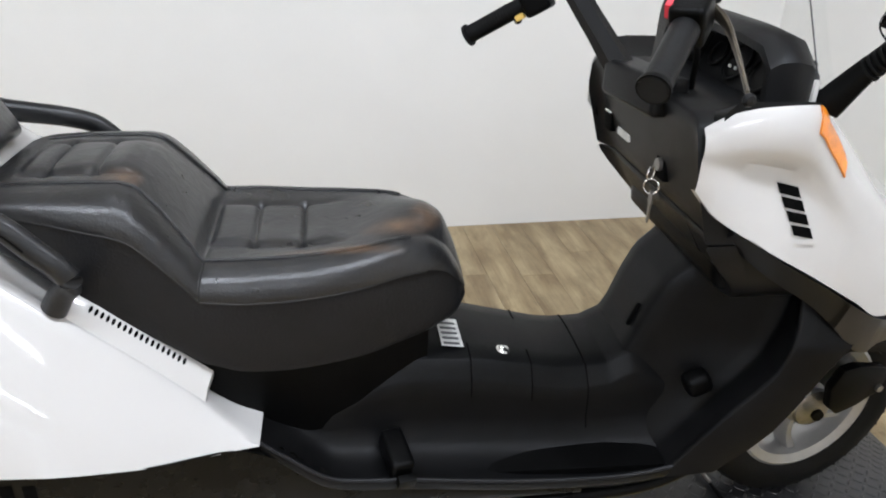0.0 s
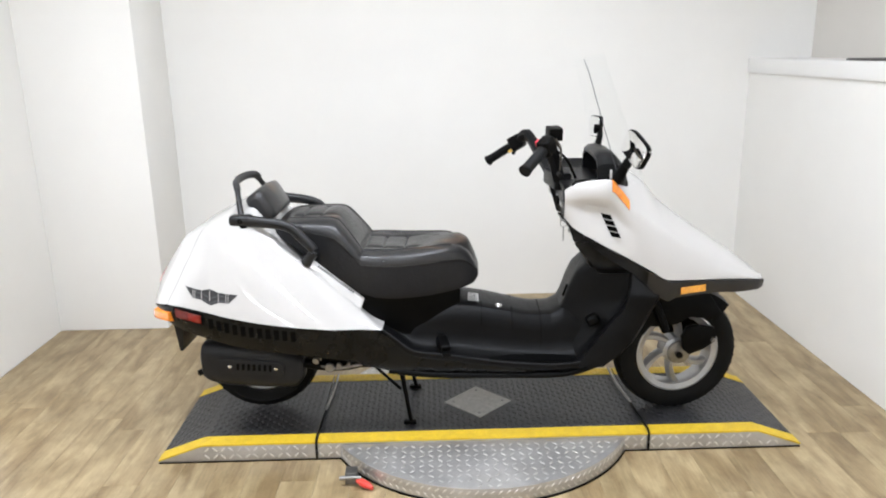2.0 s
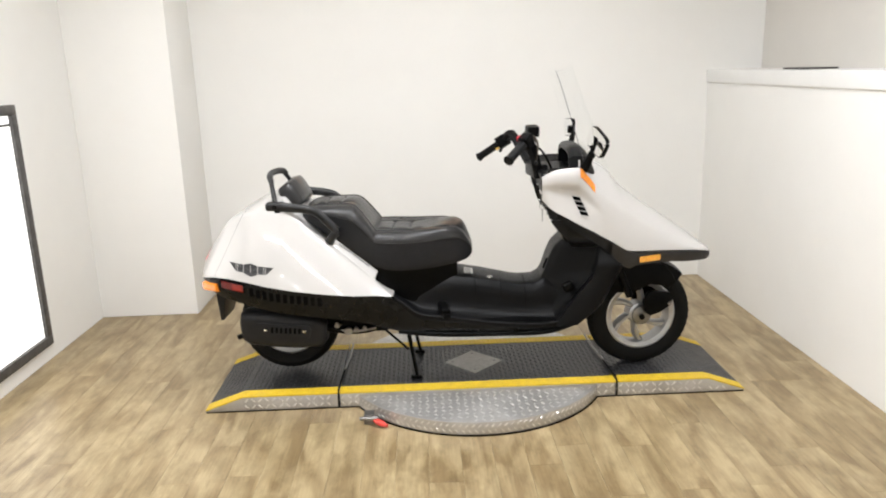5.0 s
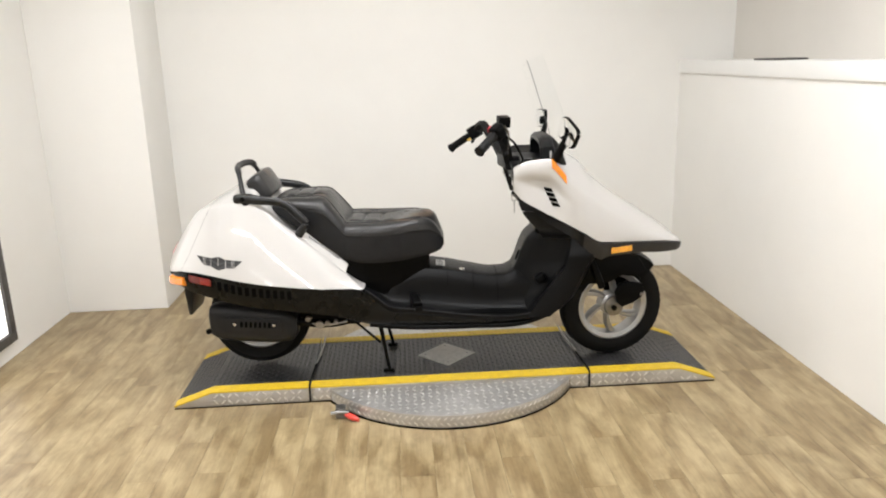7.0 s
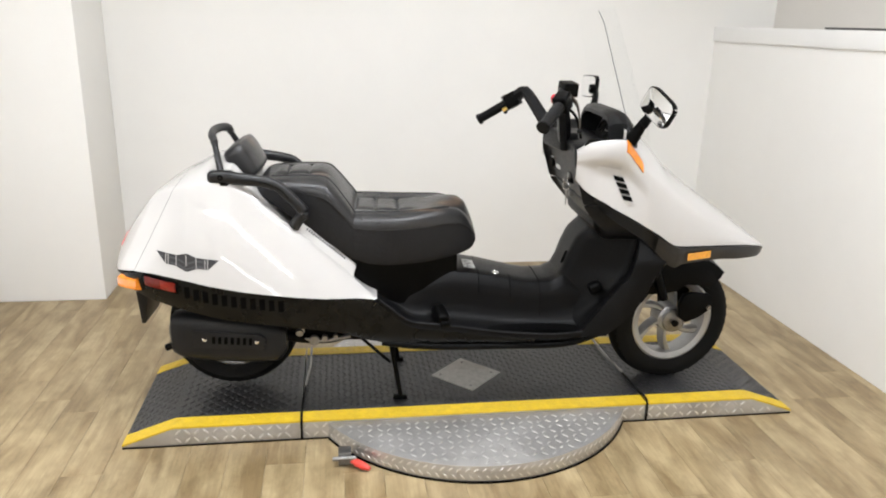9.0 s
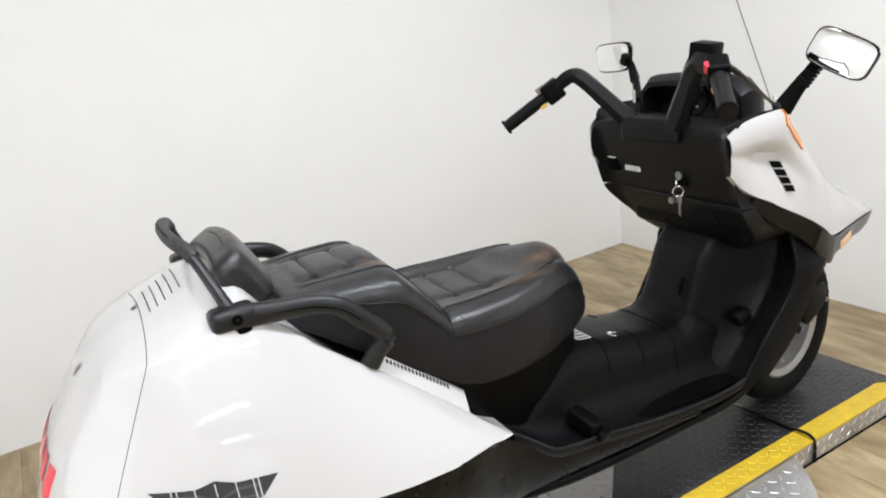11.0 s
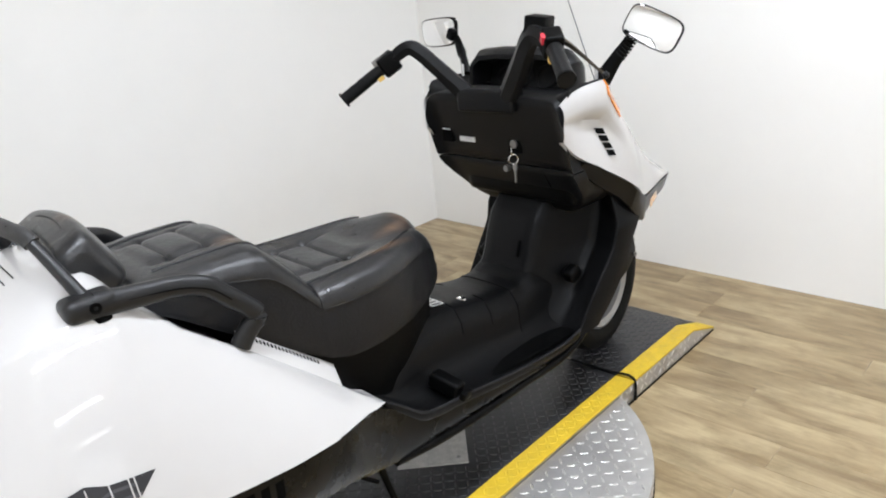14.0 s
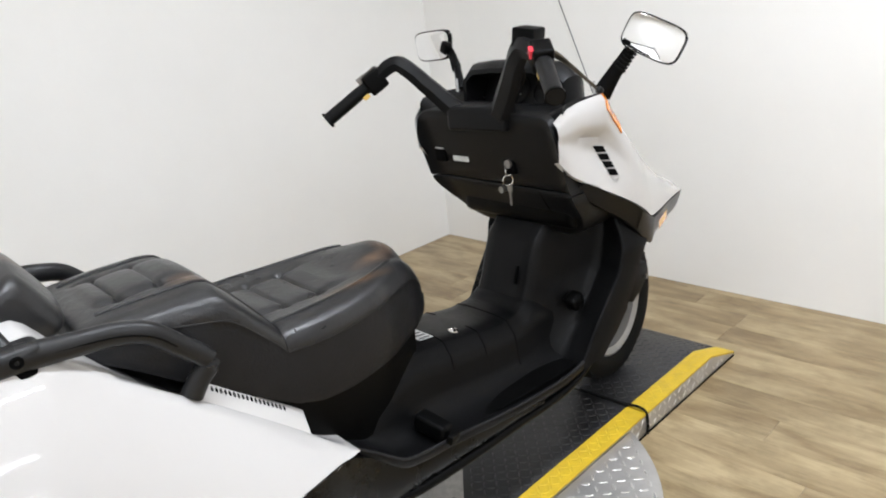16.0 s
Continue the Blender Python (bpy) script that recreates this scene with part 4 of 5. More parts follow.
def tuft(x, v):
    """How far the quilting sinks at x, v: one row of soft puffs, pinched where each crease ends."""
    d, w = 0.0, abs(v)
    for x0, x1, cuts, hw in PADS:
        if x0 < x < x1 and w < hw + 0.03:
            lines = [x0, *cuts, x1]
            a, b = next((p, q) for p, q in zip(lines, lines[1:]) if p <= x <= q)
            fade = min(1, (x - x0) / 0.015) * min(1, (x1 - x) / 0.04)
            dome = math.sin(math.pi * (x - a) / (b - a))**0.6 * max(0, 1 - (w / hw)**4)
            near = min(abs(x - c) for c in cuts)
            inside = 1 if w < hw else math.exp(-((w - hw) / 0.006)**2)
            d += fade * (0.005 * math.exp(-(near / 0.0042)**2) * inside - 0.006 * dome + 0.003 * math.exp(-((w - hw) / 0.010)**2)
                         + 0.006 * math.exp(-(near / 0.009)**2 - ((w - hw) / 0.011)**2))
    return d


rings = []
for r in stations(SEAT, 300):
    ring = both_sides(r[0], seat_half(r))
    rings.append([(x, v, z - (tuft(x, v) if z > min(r[4], r[5]) - 0.015 else 0)) for x, v, z in ring])
seat_bm = loft(rings)
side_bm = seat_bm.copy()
sp = np.array(SEAT, float)


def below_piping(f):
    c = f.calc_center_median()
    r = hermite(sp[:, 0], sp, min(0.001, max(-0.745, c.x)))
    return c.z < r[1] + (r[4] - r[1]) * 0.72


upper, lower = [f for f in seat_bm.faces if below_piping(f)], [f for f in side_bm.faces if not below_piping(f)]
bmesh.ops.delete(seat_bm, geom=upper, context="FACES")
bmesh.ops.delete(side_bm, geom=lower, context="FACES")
seat = part("seat", seat_bm, LEATHER, scoot, "black tufted vinyl two-level seat", angle=60, recalc=False)
# shade on the seat's flanks is put into this darker vinyl
part("seat_side", side_bm, SIDEVINYL, seat, "black vinyl seat side, coloured darker for shade", angle=60, recalc=False)
for s in (-1, 1):
    line = []
    for r in stations(SEAT, 40):
        if -0.71 < r[0] < -0.06:
            h = seat_half(r)
            z = r[1] + (r[4] - r[1]) * 0.72
            line.append((r[0], s * (side_v(h[3:18], z) + 0.0002), z))
    part("piping", tube(line, 0.0016, 70, 6), PIPING, seat, "thin sewn piping")
for s in (-1, 1):
    welt = [(r[0], s * (r[3] - 0.017), r[4] + 0.0008) for r in stations(SEAT, 60) if -0.705 < r[0] < -0.095]
    part("welt", tube(welt, 0.0030, 110, 8), LEATHER, seat, "raised welt along the seat edge")
    h = seat_half(hermite(sp[:, 0], sp, -0.418))
    seam = [(-0.418 - 0.15 * max(0, v - 0.17), s * (v + 0.0004), z + 0.0004) for v, z in h[13:25]]
    part("shoulder_seam", tube(seam, 0.0015, 24, 6), PIPING, seat, "sewn seam across the shoulder")
for x0, x1, cuts, hw in PADS:
    for c in cuts:
        for v in (-hw, hw):
            p = np.array(SEAT, float)
            zt = hermite(p[:, 0], p, c)[5]
            part("button", lathe([(0, 0.001), (0.005, 0.0005), (0.007, -0.002), (0, -0.003)], (c, v, zt - 0.011), 12, axis="z"), LEATHER, seat)

# panel under the seat and perforated trim
PANELU = [(-0.613, 0.61, 0.17, 0.45), (-0.491, 0.665, 0.185, 0.4), (-0.39, 0.61, 0.190, 0.37), (-0.29, 0.6, 0.184, 0.36), (-0.191, 0.603, 0.163, 0.36),
          (-0.115, 0.606, 0.132, 0.36), (-0.067, 0.612, 0.108, 0.36)]
part("under_seat_panel", loft([both_sides(r[0], [(0, r[3]), (r[2] - 0.020, r[3]), (r[2] - 0.012, (r[1] + r[3]) / 2), (r[2], r[1]), (0, r[1])]) for r in stations(PANELU, 20)]), BLACK, scoot, "black panel below the seat")
for s in (-1, 1):
    rp = np.array(REAR, float)
    edge = lambda t: hermite(rp[:, 0], rp, -0.614 + 0.192 * t)
    rings, inner_e, outer_e = [], [], []
    for t in np.linspace(0, 1, 16):
        r = edge(t)
        o, i = Vector((r[0], s * 0.2145, r[3] + 0.008 + 0.010 * t)), Vector((r[0] + 0.007, s * 0.192, r[3] + 0.020 + 0.012 * t))
        foot = Vector((r[0] - 0.004, s * (r[4] + 0.0005), r[3] - 0.006))
        rings.append([foot, o, i, i + Vector((0, 0, -0.008)), o + Vector((0, -s * 0.006, -0.010)), foot + Vector((0, -s * 0.006, -0.004))])
        outer_e.append(o)
        inner_e.append(i)
    strip = part("seat_trim", loft(rings), WHITE, scoot, "white trim strip with a row of holes")
    for k in range(18):
        f = (0.19 + 0.62 * k / 17) * 15
        n0 = int(f)
        o = outer_e[n0].lerp(outer_e[n0 + 1], f - n0)
        i = inner_e[n0].lerp(inner_e[n0 + 1], f - n0)
        c, up = o.lerp(i, 0.62), (i - o).normalized()
        ax = (outer_e[n0 + 1] - outer_e[n0]).normalized()
        nn = ax.cross(up).normalized() * (1 if ax.cross(up).z > 0 else -1)
        bm = bmesh.new()
        for q in (0.0009, -0.003):
            bm.faces.new([bm.verts.new(c + nn * q + ax * 0.0026 * math.cos(a) + up * 0.0058 * math.sin(a)) for a in (2 * math.pi * j / 10 for j in range(10))])
        bmesh.ops.bridge_loops(bm, edges=bm.edges[:])
        part("hole", bm, SHADOWBLACK, strip)

# backrest and grab rails
pm = pose(-0.780, 0, 0.932, 0, -30, 0)
rings = []
for q in np.sin(np.linspace(-math.pi / 2, math.pi / 2, 33)):
    u = max(0, (abs(q) - 0.80) / 0.20)
    inset = 0.022 * (1 - math.sqrt(max(0, 1 - u * u)))
    bow = -0.020 * q * q
    rings.append([pm @ Vector((bow + (0.037 - inset) * math.copysign(abs(math.cos(a))**0.42, math.cos(a)), 0.135 * q, -0.006 * q * q + (0.058 - inset) * math.copysign(abs(math.sin(a))**0.42, math.sin(a)))) for a in (2 * math.pi * (k + 0.5) / 32 for k in range(32))])
backrest = part("backrest", loft(rings), LEATHER, scoot, "small padded black vinyl backrest", angle=60)
part("backrest_seam", tube([pm @ Vector((-0.022 * q * q + 0.012, 0.116 * q, 0.0585 - 0.010 * q * q)) for q in np.linspace(-0.95, 0.95, 9)], 0.0018, 30, 6), PIPING, backrest)
for s in (-1, 1):
    line = [(-0.831, 0.224, 0.898), (-0.76, 0.224, 0.890), (-0.69, 0.223, 0.880), (-0.655, 0.229, 0.867), (-0.62, 0.233, 0.834), (-0.584, 0.236, 0.797), (-0.578, 0.236, 0.786), (-0.596, 0.228, 0.764), (-0.614, 0.221, 0.735)]
    rail = part("grab_rail", tube([(x, s * v, z) for x, v, z in line], [0.022, 0.020, 0.019, 0.0185, 0.018, 0.018, 0.018, 0.018, 0.019], 46, 14, flat=0.8), RAILM, scoot, "matt black passenger grab rail")
    part("rail_groove", tube([(-0.79, s * 0.2385, 0.895), (-0.69, s * 0.2388, 0.879), (-0.652, s * 0.2440, 0.863), (-0.625, s * 0.2478, 0.837)], 0.0014, 20, 6), SHADOWBLACK, rail)
    part("rail_bracket", boxm((-0.876, s * 0.214 - 0.026, 0.879), (-0.795, s * 0.214 + 0.026, 0.917), 0.017, 5), RAILM, rail)
    part("bracket_foot", lathe([(0, -0.014), (0.029, -0.014), (0.027, 0.0), (0, 0.0)], (-0.826, s * 0.208, 0.886), 24, axis="z"), SHADOWBLACK, rail)
    part("bracket_bolt", lathe([(0.0035, -0.002), (0.0085, -0.003), (0.0095, 0), (0.0035, 0)], (-0.833, s * 0.2405 if s < 0 else 0.2425, 0.899), 14), SHADOWBLACK, rail)
# hoop: two bright-edged flat legs and a straight padded sleeve with turned-down ends
hoop = part("rear_hoop", tube([(-0.836, -0.206, 0.905), (-0.848, -0.178, 0.940), (-0.866, -0.132, 0.990), (-0.870, -0.122, 1.000)], [0.0115, 0.0105, 0.010, 0.010], 16, 12), RAILM, scoot, "black rear grab hoop")
part("hoop_leg", tube([(-0.836, 0.206, 0.905), (-0.848, 0.184, 0.940), (-0.864, 0.152, 0.982), (-0.868, 0.142, 0.996)], [0.0115, 0.0105, 0.010, 0.010], 16, 12), RAILM, hoop)
part("hoop_grip", tube([(-0.866, -0.130, 0.990), (-0.871, -0.120, 1.001), (-0.879, -0.100, 1.007), (-0.887, -0.05, 1.011), (-0.890, 0.01, 1.012), (-0.887, 0.07, 1.011), (-0.879, 0.118, 1.006), (-0.871, 0.140, 1.000), (-0.866, 0.150, 0.988)], 0.0145, 48, 12, flat=0.85), SLEEVE, hoop, "worn dark grey padded grip sleeve")
part("sleeve_seam", tube([(-0.886, -0.10, 1.018), (-0.8945, -0.045, 1.0225), (-0.8965, 0.01, 1.0235), (-0.8945, 0.065, 1.0225), (-0.886, 0.115, 1.018)], 0.0013, 24, 6), SHADOWBLACK, hoop)

# ---- step-through floor, tunnel and leg shield ----
# x, tunnel top z, tunnel half width, floor z, outer half width
FLOOR = [(-0.347, 0.46, 0.15, 0.488, 0.256), (-0.308, 0.48, 0.15, 0.459, 0.260), (-0.24, 0.51, 0.15, 0.407, 0.259), (-0.187, 0.53, 0.142, 0.396, 0.257), (-0.123, 0.545, 0.132, 0.388, 0.253), (0.013, 0.532, 0.118, 0.366, 0.247),
         (0.113, 0.512, 0.112, 0.352, 0.242), (0.213, 0.495, 0.108, 0.344, 0.238), (0.273, 0.498, 0.106, 0.341, 0.235), (0.323, 0.52, 0.105, 0.343, 0.232), (0.383, 0.5, 0.11, 0.350, 0.227),
         (0.443, 0.46, 0.12, 0.362, 0.219)]


def floor_half(r):
    x, zt, wt, zf, wo = r[:5]
    top = max(zt, zf + 0.006)
    return [(0, zf - 0.038), (wo - 0.04, zf - 0.036), (wo - 0.008, zf - 0.018), (wo, zf - 0.004), (wo, zf + 0.008), (wo - 0.009, zf + 0.010), (wo - 0.013, zf)] + \
        bez((wo - 0.03, zf - 0.002), (wt + 0.022, zf), (wt + 0.014, zf + 0.35 * (top - zf)), 6) + [(wt + 0.012, zf + 0.60 * (top - zf)), (wt + 0.008, top - 0.036), (wt + 0.005, top - 0.031), (wt - 0.013, top - 0.005), (wt - 0.019, top - 0.001), (wt * 0.5, top + 0.003), (0, top + 0.004)]


part("floor_tunnel", loft([both_sides(r[0], floor_half(r)) for r in stations(FLOOR, 44)]), SHIELDM, scoot, "black step-through tunnel and footboards")
for x in (0.012, 0.127, 0.234):
    fp = np.array(FLOOR, float)
    h = floor_half(hermite(fp[:, 0], np.hstack([fp, np.zeros((len(fp), 1))]), x))
    tops = [q for q in h if q[1] > hermite(fp[:, 0], np.hstack([fp, np.zeros((len(fp), 1))]), x)[3] + (0.03 if x > 0.2 else 0.075)]
    if x < 0.2:
        tops = [q for q in tops if q[0] > 0.05]
        lines = [[(x, sg * v, z + 0.0004) for v, z in tops] for sg in (-1, 1)]
    else:
        lines = [[(x + 0.09 * max(0, v - 0.09), -v, z + 0.0004) for v, z in tops] + [(x + 0.09 * max(0, v - 0.09), v, z + 0.0004) for v, z in reversed(tops[:-1])]]
    for line in lines:
        part("tunnel_seam", tube(line, 0.0016, 30, 6, rounded=False), SHADOWBLACK, scoot, "dark panel seam over the tunnel")
for s in (-1, 1):
    line = [(r[0], s * (r[4] - 0.004), r[3] + 0.0095) for r in FLOOR]
    part("footboard_lip", tube(line, 0.0035, 50, 8), GLOSS, scoot, "satin black footboard lip")
# leg shield: one moulded form, the column in the middle falling back to the outer edges
TOE = [(0.338, 0.358), (0.37, 0.378), (0.43, 0.418), (0.485, 0.458), (0.53, 0.493), (0.56, 0.516), (0.65, 0.538), (0.76, 0.553)]
WING = [(0.338, 0.453), (0.385, 0.508), (0.43, 0.546), (0.49, 0.576), (0.55, 0.601), (0.61, 0.631), (0.664, 0.658), (0.76, 0.663)]
COLX = [(0.33, 0.29), (0.49, 0.295), (0.515, 0.308), (0.55, 0.326), (0.61, 0.346), (0.66, 0.368), (0.69, 0.400), (0.76, 0.46)]
rings = []
for z in np.linspace(0.338, 0.752, 34):
    xo, xc, xf = np.interp(z, *zip(*TOE)), np.interp(z, *zip(*COLX)), np.interp(z, *zip(*WING))
    xd = xo + 0.018 * min(1, max(0, (z - 0.37) / 0.08))
    vo = 0.229 + 0.020 * min(1, max(0, (z - 0.36) / 0.25)) - 0.055 * max(0, (z - 0.62) / 0.13)
    half = []
    for v in (0, 0.05, 0.078, 0.088, 0.096, 0.104, 0.113, 0.123, 0.134, 0.146, 0.16, 0.172, 0.184, 0.196, 0.207, vo - 0.012):
        t = min(1, max(0, (v - 0.086) / 0.074))
        u = max(0, (v - 0.16) / (vo - 0.172))
        half.append((xc + (xd - xc) * (0.62 * t + 0.38 * (1 - (1 - t)**2.2)) + (xo - xd) * u**1.4, v))
    half += [(xo - 0.003, vo - 0.005), (xo + 0.002, vo), (max(xf, xo + 0.02), vo - 0.002), (max(xf, xo + 0.02), vo - 0.03), (xd + 0.03, vo - 0.06), (xd + 0.034, 0)]
    rings.append([(x, -v, z) for x, v in half] + [(x, v, z) for x, v in reversed(half[1:-1])])
part("leg_shield", loft(rings), SHIELDM, scoot, "black moulded leg shield and toe boards", angle=75)
for s in (-1, 1):
    knob = part("side_stop", boxm((-0.024, -0.021, -0.021), (0.024, 0.021, 0.021), 0.017, 5, pose(0.420, s * 0.163, 0.497, 0, -25, 0)), BLACK, scoot, "black moulded stop on the toe board")
    peg = part("foot_peg", boxm((-0.020, -0.040, -0.019), (0.020, 0.040, 0.019), 0.009, 3, pose(-0.130, s * 0.208, 0.420, 14 * -s, 4, 14 * -s)), BLACK, scoot, "folded black passenger foot peg")
    part("peg_tip", boxm((-0.016, -0.008, -0.010), (0.016, 0.008, 0.010), 0.004, 2, pose(-0.117, s * 0.257, 0.402, 14 * -s, 4, 14 * -s)), BLACK, peg)
    part("lower_rail", tube([(-0.33, s * 0.245, 0.335), (-0.19, s * 0.242, 0.318), (0.11, s * 0.228, 0.308), (0.34, s * 0.216, 0.312), (0.46, s * 0.195, 0.345)], 0.012, 30, 10), BLACK, scoot)
part("underbelly", prism([(-0.36, 0.36), (-0.30, 0.318), (-0.1, 0.306), (0.3, 0.304), (0.42, 0.325), (0.42, 0.35), (-0.2, 0.37), (-0.34, 0.44)], -0.21, 0.21, "y", 0.008), BLACK, scoot, "black underside panel")
for x in (-0.12, -0.02, 0.05, 0.14):
    part("clip", boxm((x - 0.012, -0.222, 0.293), (x + 0.012, -0.19, 0.315), 0.003), BLACK, scoot)
part("column_slot", boxm((-0.004, -0.003, -0.024), (0.010, 0.003, 0.024), 0.001, 1, pose(0.331, -0.047, 0.575, 0, 20, 0)), SHADOWBLACK, scoot)
lock = part("tunnel_lock", lathe([(0, 0.006), (0.004, 0.006), (0.0055, 0.009), (0.013, 0.006), (0.016, 0), (0, 0)], (0.077, -0.063, 0.517), 20, axis="z"), CHROME, scoot, "chrome lock on the tunnel")
st_ = part("sticker", patch(lambda x: -0.082, lambda x: 0.012, -0.038, 0.002, 4, lambda x, v, lift: (x, v, float(np.interp(x, [-0.1, 0.0], [0.551, 0.537])) + 0.006)), LABEL, scoot, "white caution sticker with unreadable lines")
for k in range(5):
    part("sticker_line", patch(lambda x: -0.078 + 0.017 * k, lambda x: -0.070 + 0.017 * k, -0.034, -0.004, 2, lambda x, v, lift: (x, v, float(np.interp(x, [-0.1, 0.0], [0.551, 0.537])) + 0.0072)), EMBLEM2, st_)

# ---- front fairing ----
# x, lower z, lower half width, shoulder z, shoulder half width, crown z
FRONT = [(0.295, 0.905, 0.246, 0.992, 0.245, 0.93), (0.324, 0.87, 0.256, 1.012, 0.252, 0.93), (0.375, 0.838, 0.266, 1.026, 0.262, 0.94), (0.445, 0.8, 0.274, 1.03, 0.264, 0.98), (0.485, 0.779, 0.275, 0.992, 0.256, 1.02),
         (0.535, 0.751, 0.275, 0.93, 0.255, 1.03), (0.595, 0.716, 0.266, 0.885, 0.239, 1), (0.663, 0.675, 0.246, 0.835, 0.216, 0.925), (0.762, 0.664, 0.211, 0.768, 0.184, 0.845), (0.86, 0.655, 0.174, 0.718, 0.149, 0.778),
         (0.958, 0.645, 0.138, 0.676, 0.116, 0.712), (1.027, 0.635, 0.111, 0.647, 0.093, 0.66), (1.051, 0.628, 0.09, 0.636, 0.081, 0.638)]


def front_half(r):
    x, zl, wl, zs, ws, zt = r[:6]
    g = math.exp(-((x - 0.415) / 0.085)**2)
    h = zs - zl
    side = []
    for f, o in ((0, 0), (0.12, -0.005), (0.25, -0.012), (0.38, -0.019), (0.50, -0.024), (0.60, -0.022), (0.68, -0.004), (0.78, 0.003), (0.89, 0.003), (1, 0)):
        side.append((wl + (ws + 0.002 - wl) * f + 0.024 * f * (1 - f) * (1 - g) + o * g, zl + (h - 0.008) * f))
    crown = bez((ws - 0.008, zs + 0.004), (ws * 0.6, zs * 0.35 + zt * 0.65), (0, zt), 9)
    return [(0, zl - 0.0), (wl - 0.014, zl - 0.002)] + side + crown


def front_at(x):
    p = np.array(FRONT, float)
    return front_half(hermite(p[:, 0], p, x))


cowl = loft([both_sides(r[0], front_half(r)) for r in stations(FRONT, 60)])
bmesh.ops.delete(cowl, geom=[f for f in cowl.faces if f.calc_center_median().x < 0.475 and abs(f.calc_center_median().y) < 0.236 and f.calc_center_median().z > 0.7], context="FACES")
bmesh.ops.delete(cowl, geom=[f for f in cowl.faces if len(f.verts) > 4 and f.calc_center_median().x < 0.5], context="FACES")
bmesh.ops.delete(cowl, geom=[f for f in cowl.faces if f.calc_center_median().x < 0.9 and f.normal.length and min(abs(v.co.y) for v in f.verts) < 1e-4 and max(abs(v.co.y) for v in f.verts) > 0.1], context="FACES")
part("front_cowl", cowl, WHITE, scoot, "glossy white pointed front cowl")
liner = loft([both_sides(r[0] + 0.004, [(max(0, v - 0.016), z - 0.006) for v, z in front_half(r)]) for r in stations(FRONT, 60) if r[0] < 0.50], caps=False)
bmesh.ops.delete(liner, geom=[f for f in liner.faces if abs(f.calc_center_median().y) < 0.236 and f.calc_center_median().x < 0.475], context="FACES")
part("cowl_lining", liner, SHADOWBLACK, scoot, "black inside of the front cowl")
# dark lower band, lip and wing under the white
BAND = [(0.362, 0.842, 0.263, 0.812, 0.236), (0.385, 0.834, 0.268, 0.800, 0.240), (0.445, 0.796, 0.276, 0.756, 0.246), (0.535, 0.747, 0.278, 0.700, 0.250), (0.6, 0.706, 0.265, 0.645, 0.250),
        (0.645, 0.68, 0.253, 0.604, 0.243), (0.675, 0.667, 0.245, 0.592, 0.236), (0.7, 0.664, 0.236, 0.602, 0.226), (0.762, 0.66, 0.213, 0.602, 0.203), (0.86, 0.651, 0.176, 0.6, 0.166),
        (0.959, 0.641, 0.14, 0.590, 0.128), (1.037, 0.631, 0.106, 0.588, 0.094), (1.058, 0.626, 0.09, 0.597, 0.082)]
def band_ring(r):
    return both_sides(r[0], [(0, r[3] + 0.012), (r[4] - 0.03, r[3] + 0.004), (r[4] - 0.004, r[3]), (r[4], r[3] + 0.006), (r[2], r[1]), (0, r[1])])


part("lower_band", loft([band_ring(r) for r in stations(BAND, 50) if r[0] > 0.575]), FAIRING, scoot, "dark grey glossy lower fairing band")
part("knee_panel", loft([band_ring(r) for r in stations(BAND, 50) if r[0] < 0.60]), DASHM, scoot, "black knee panel under the white cowl")
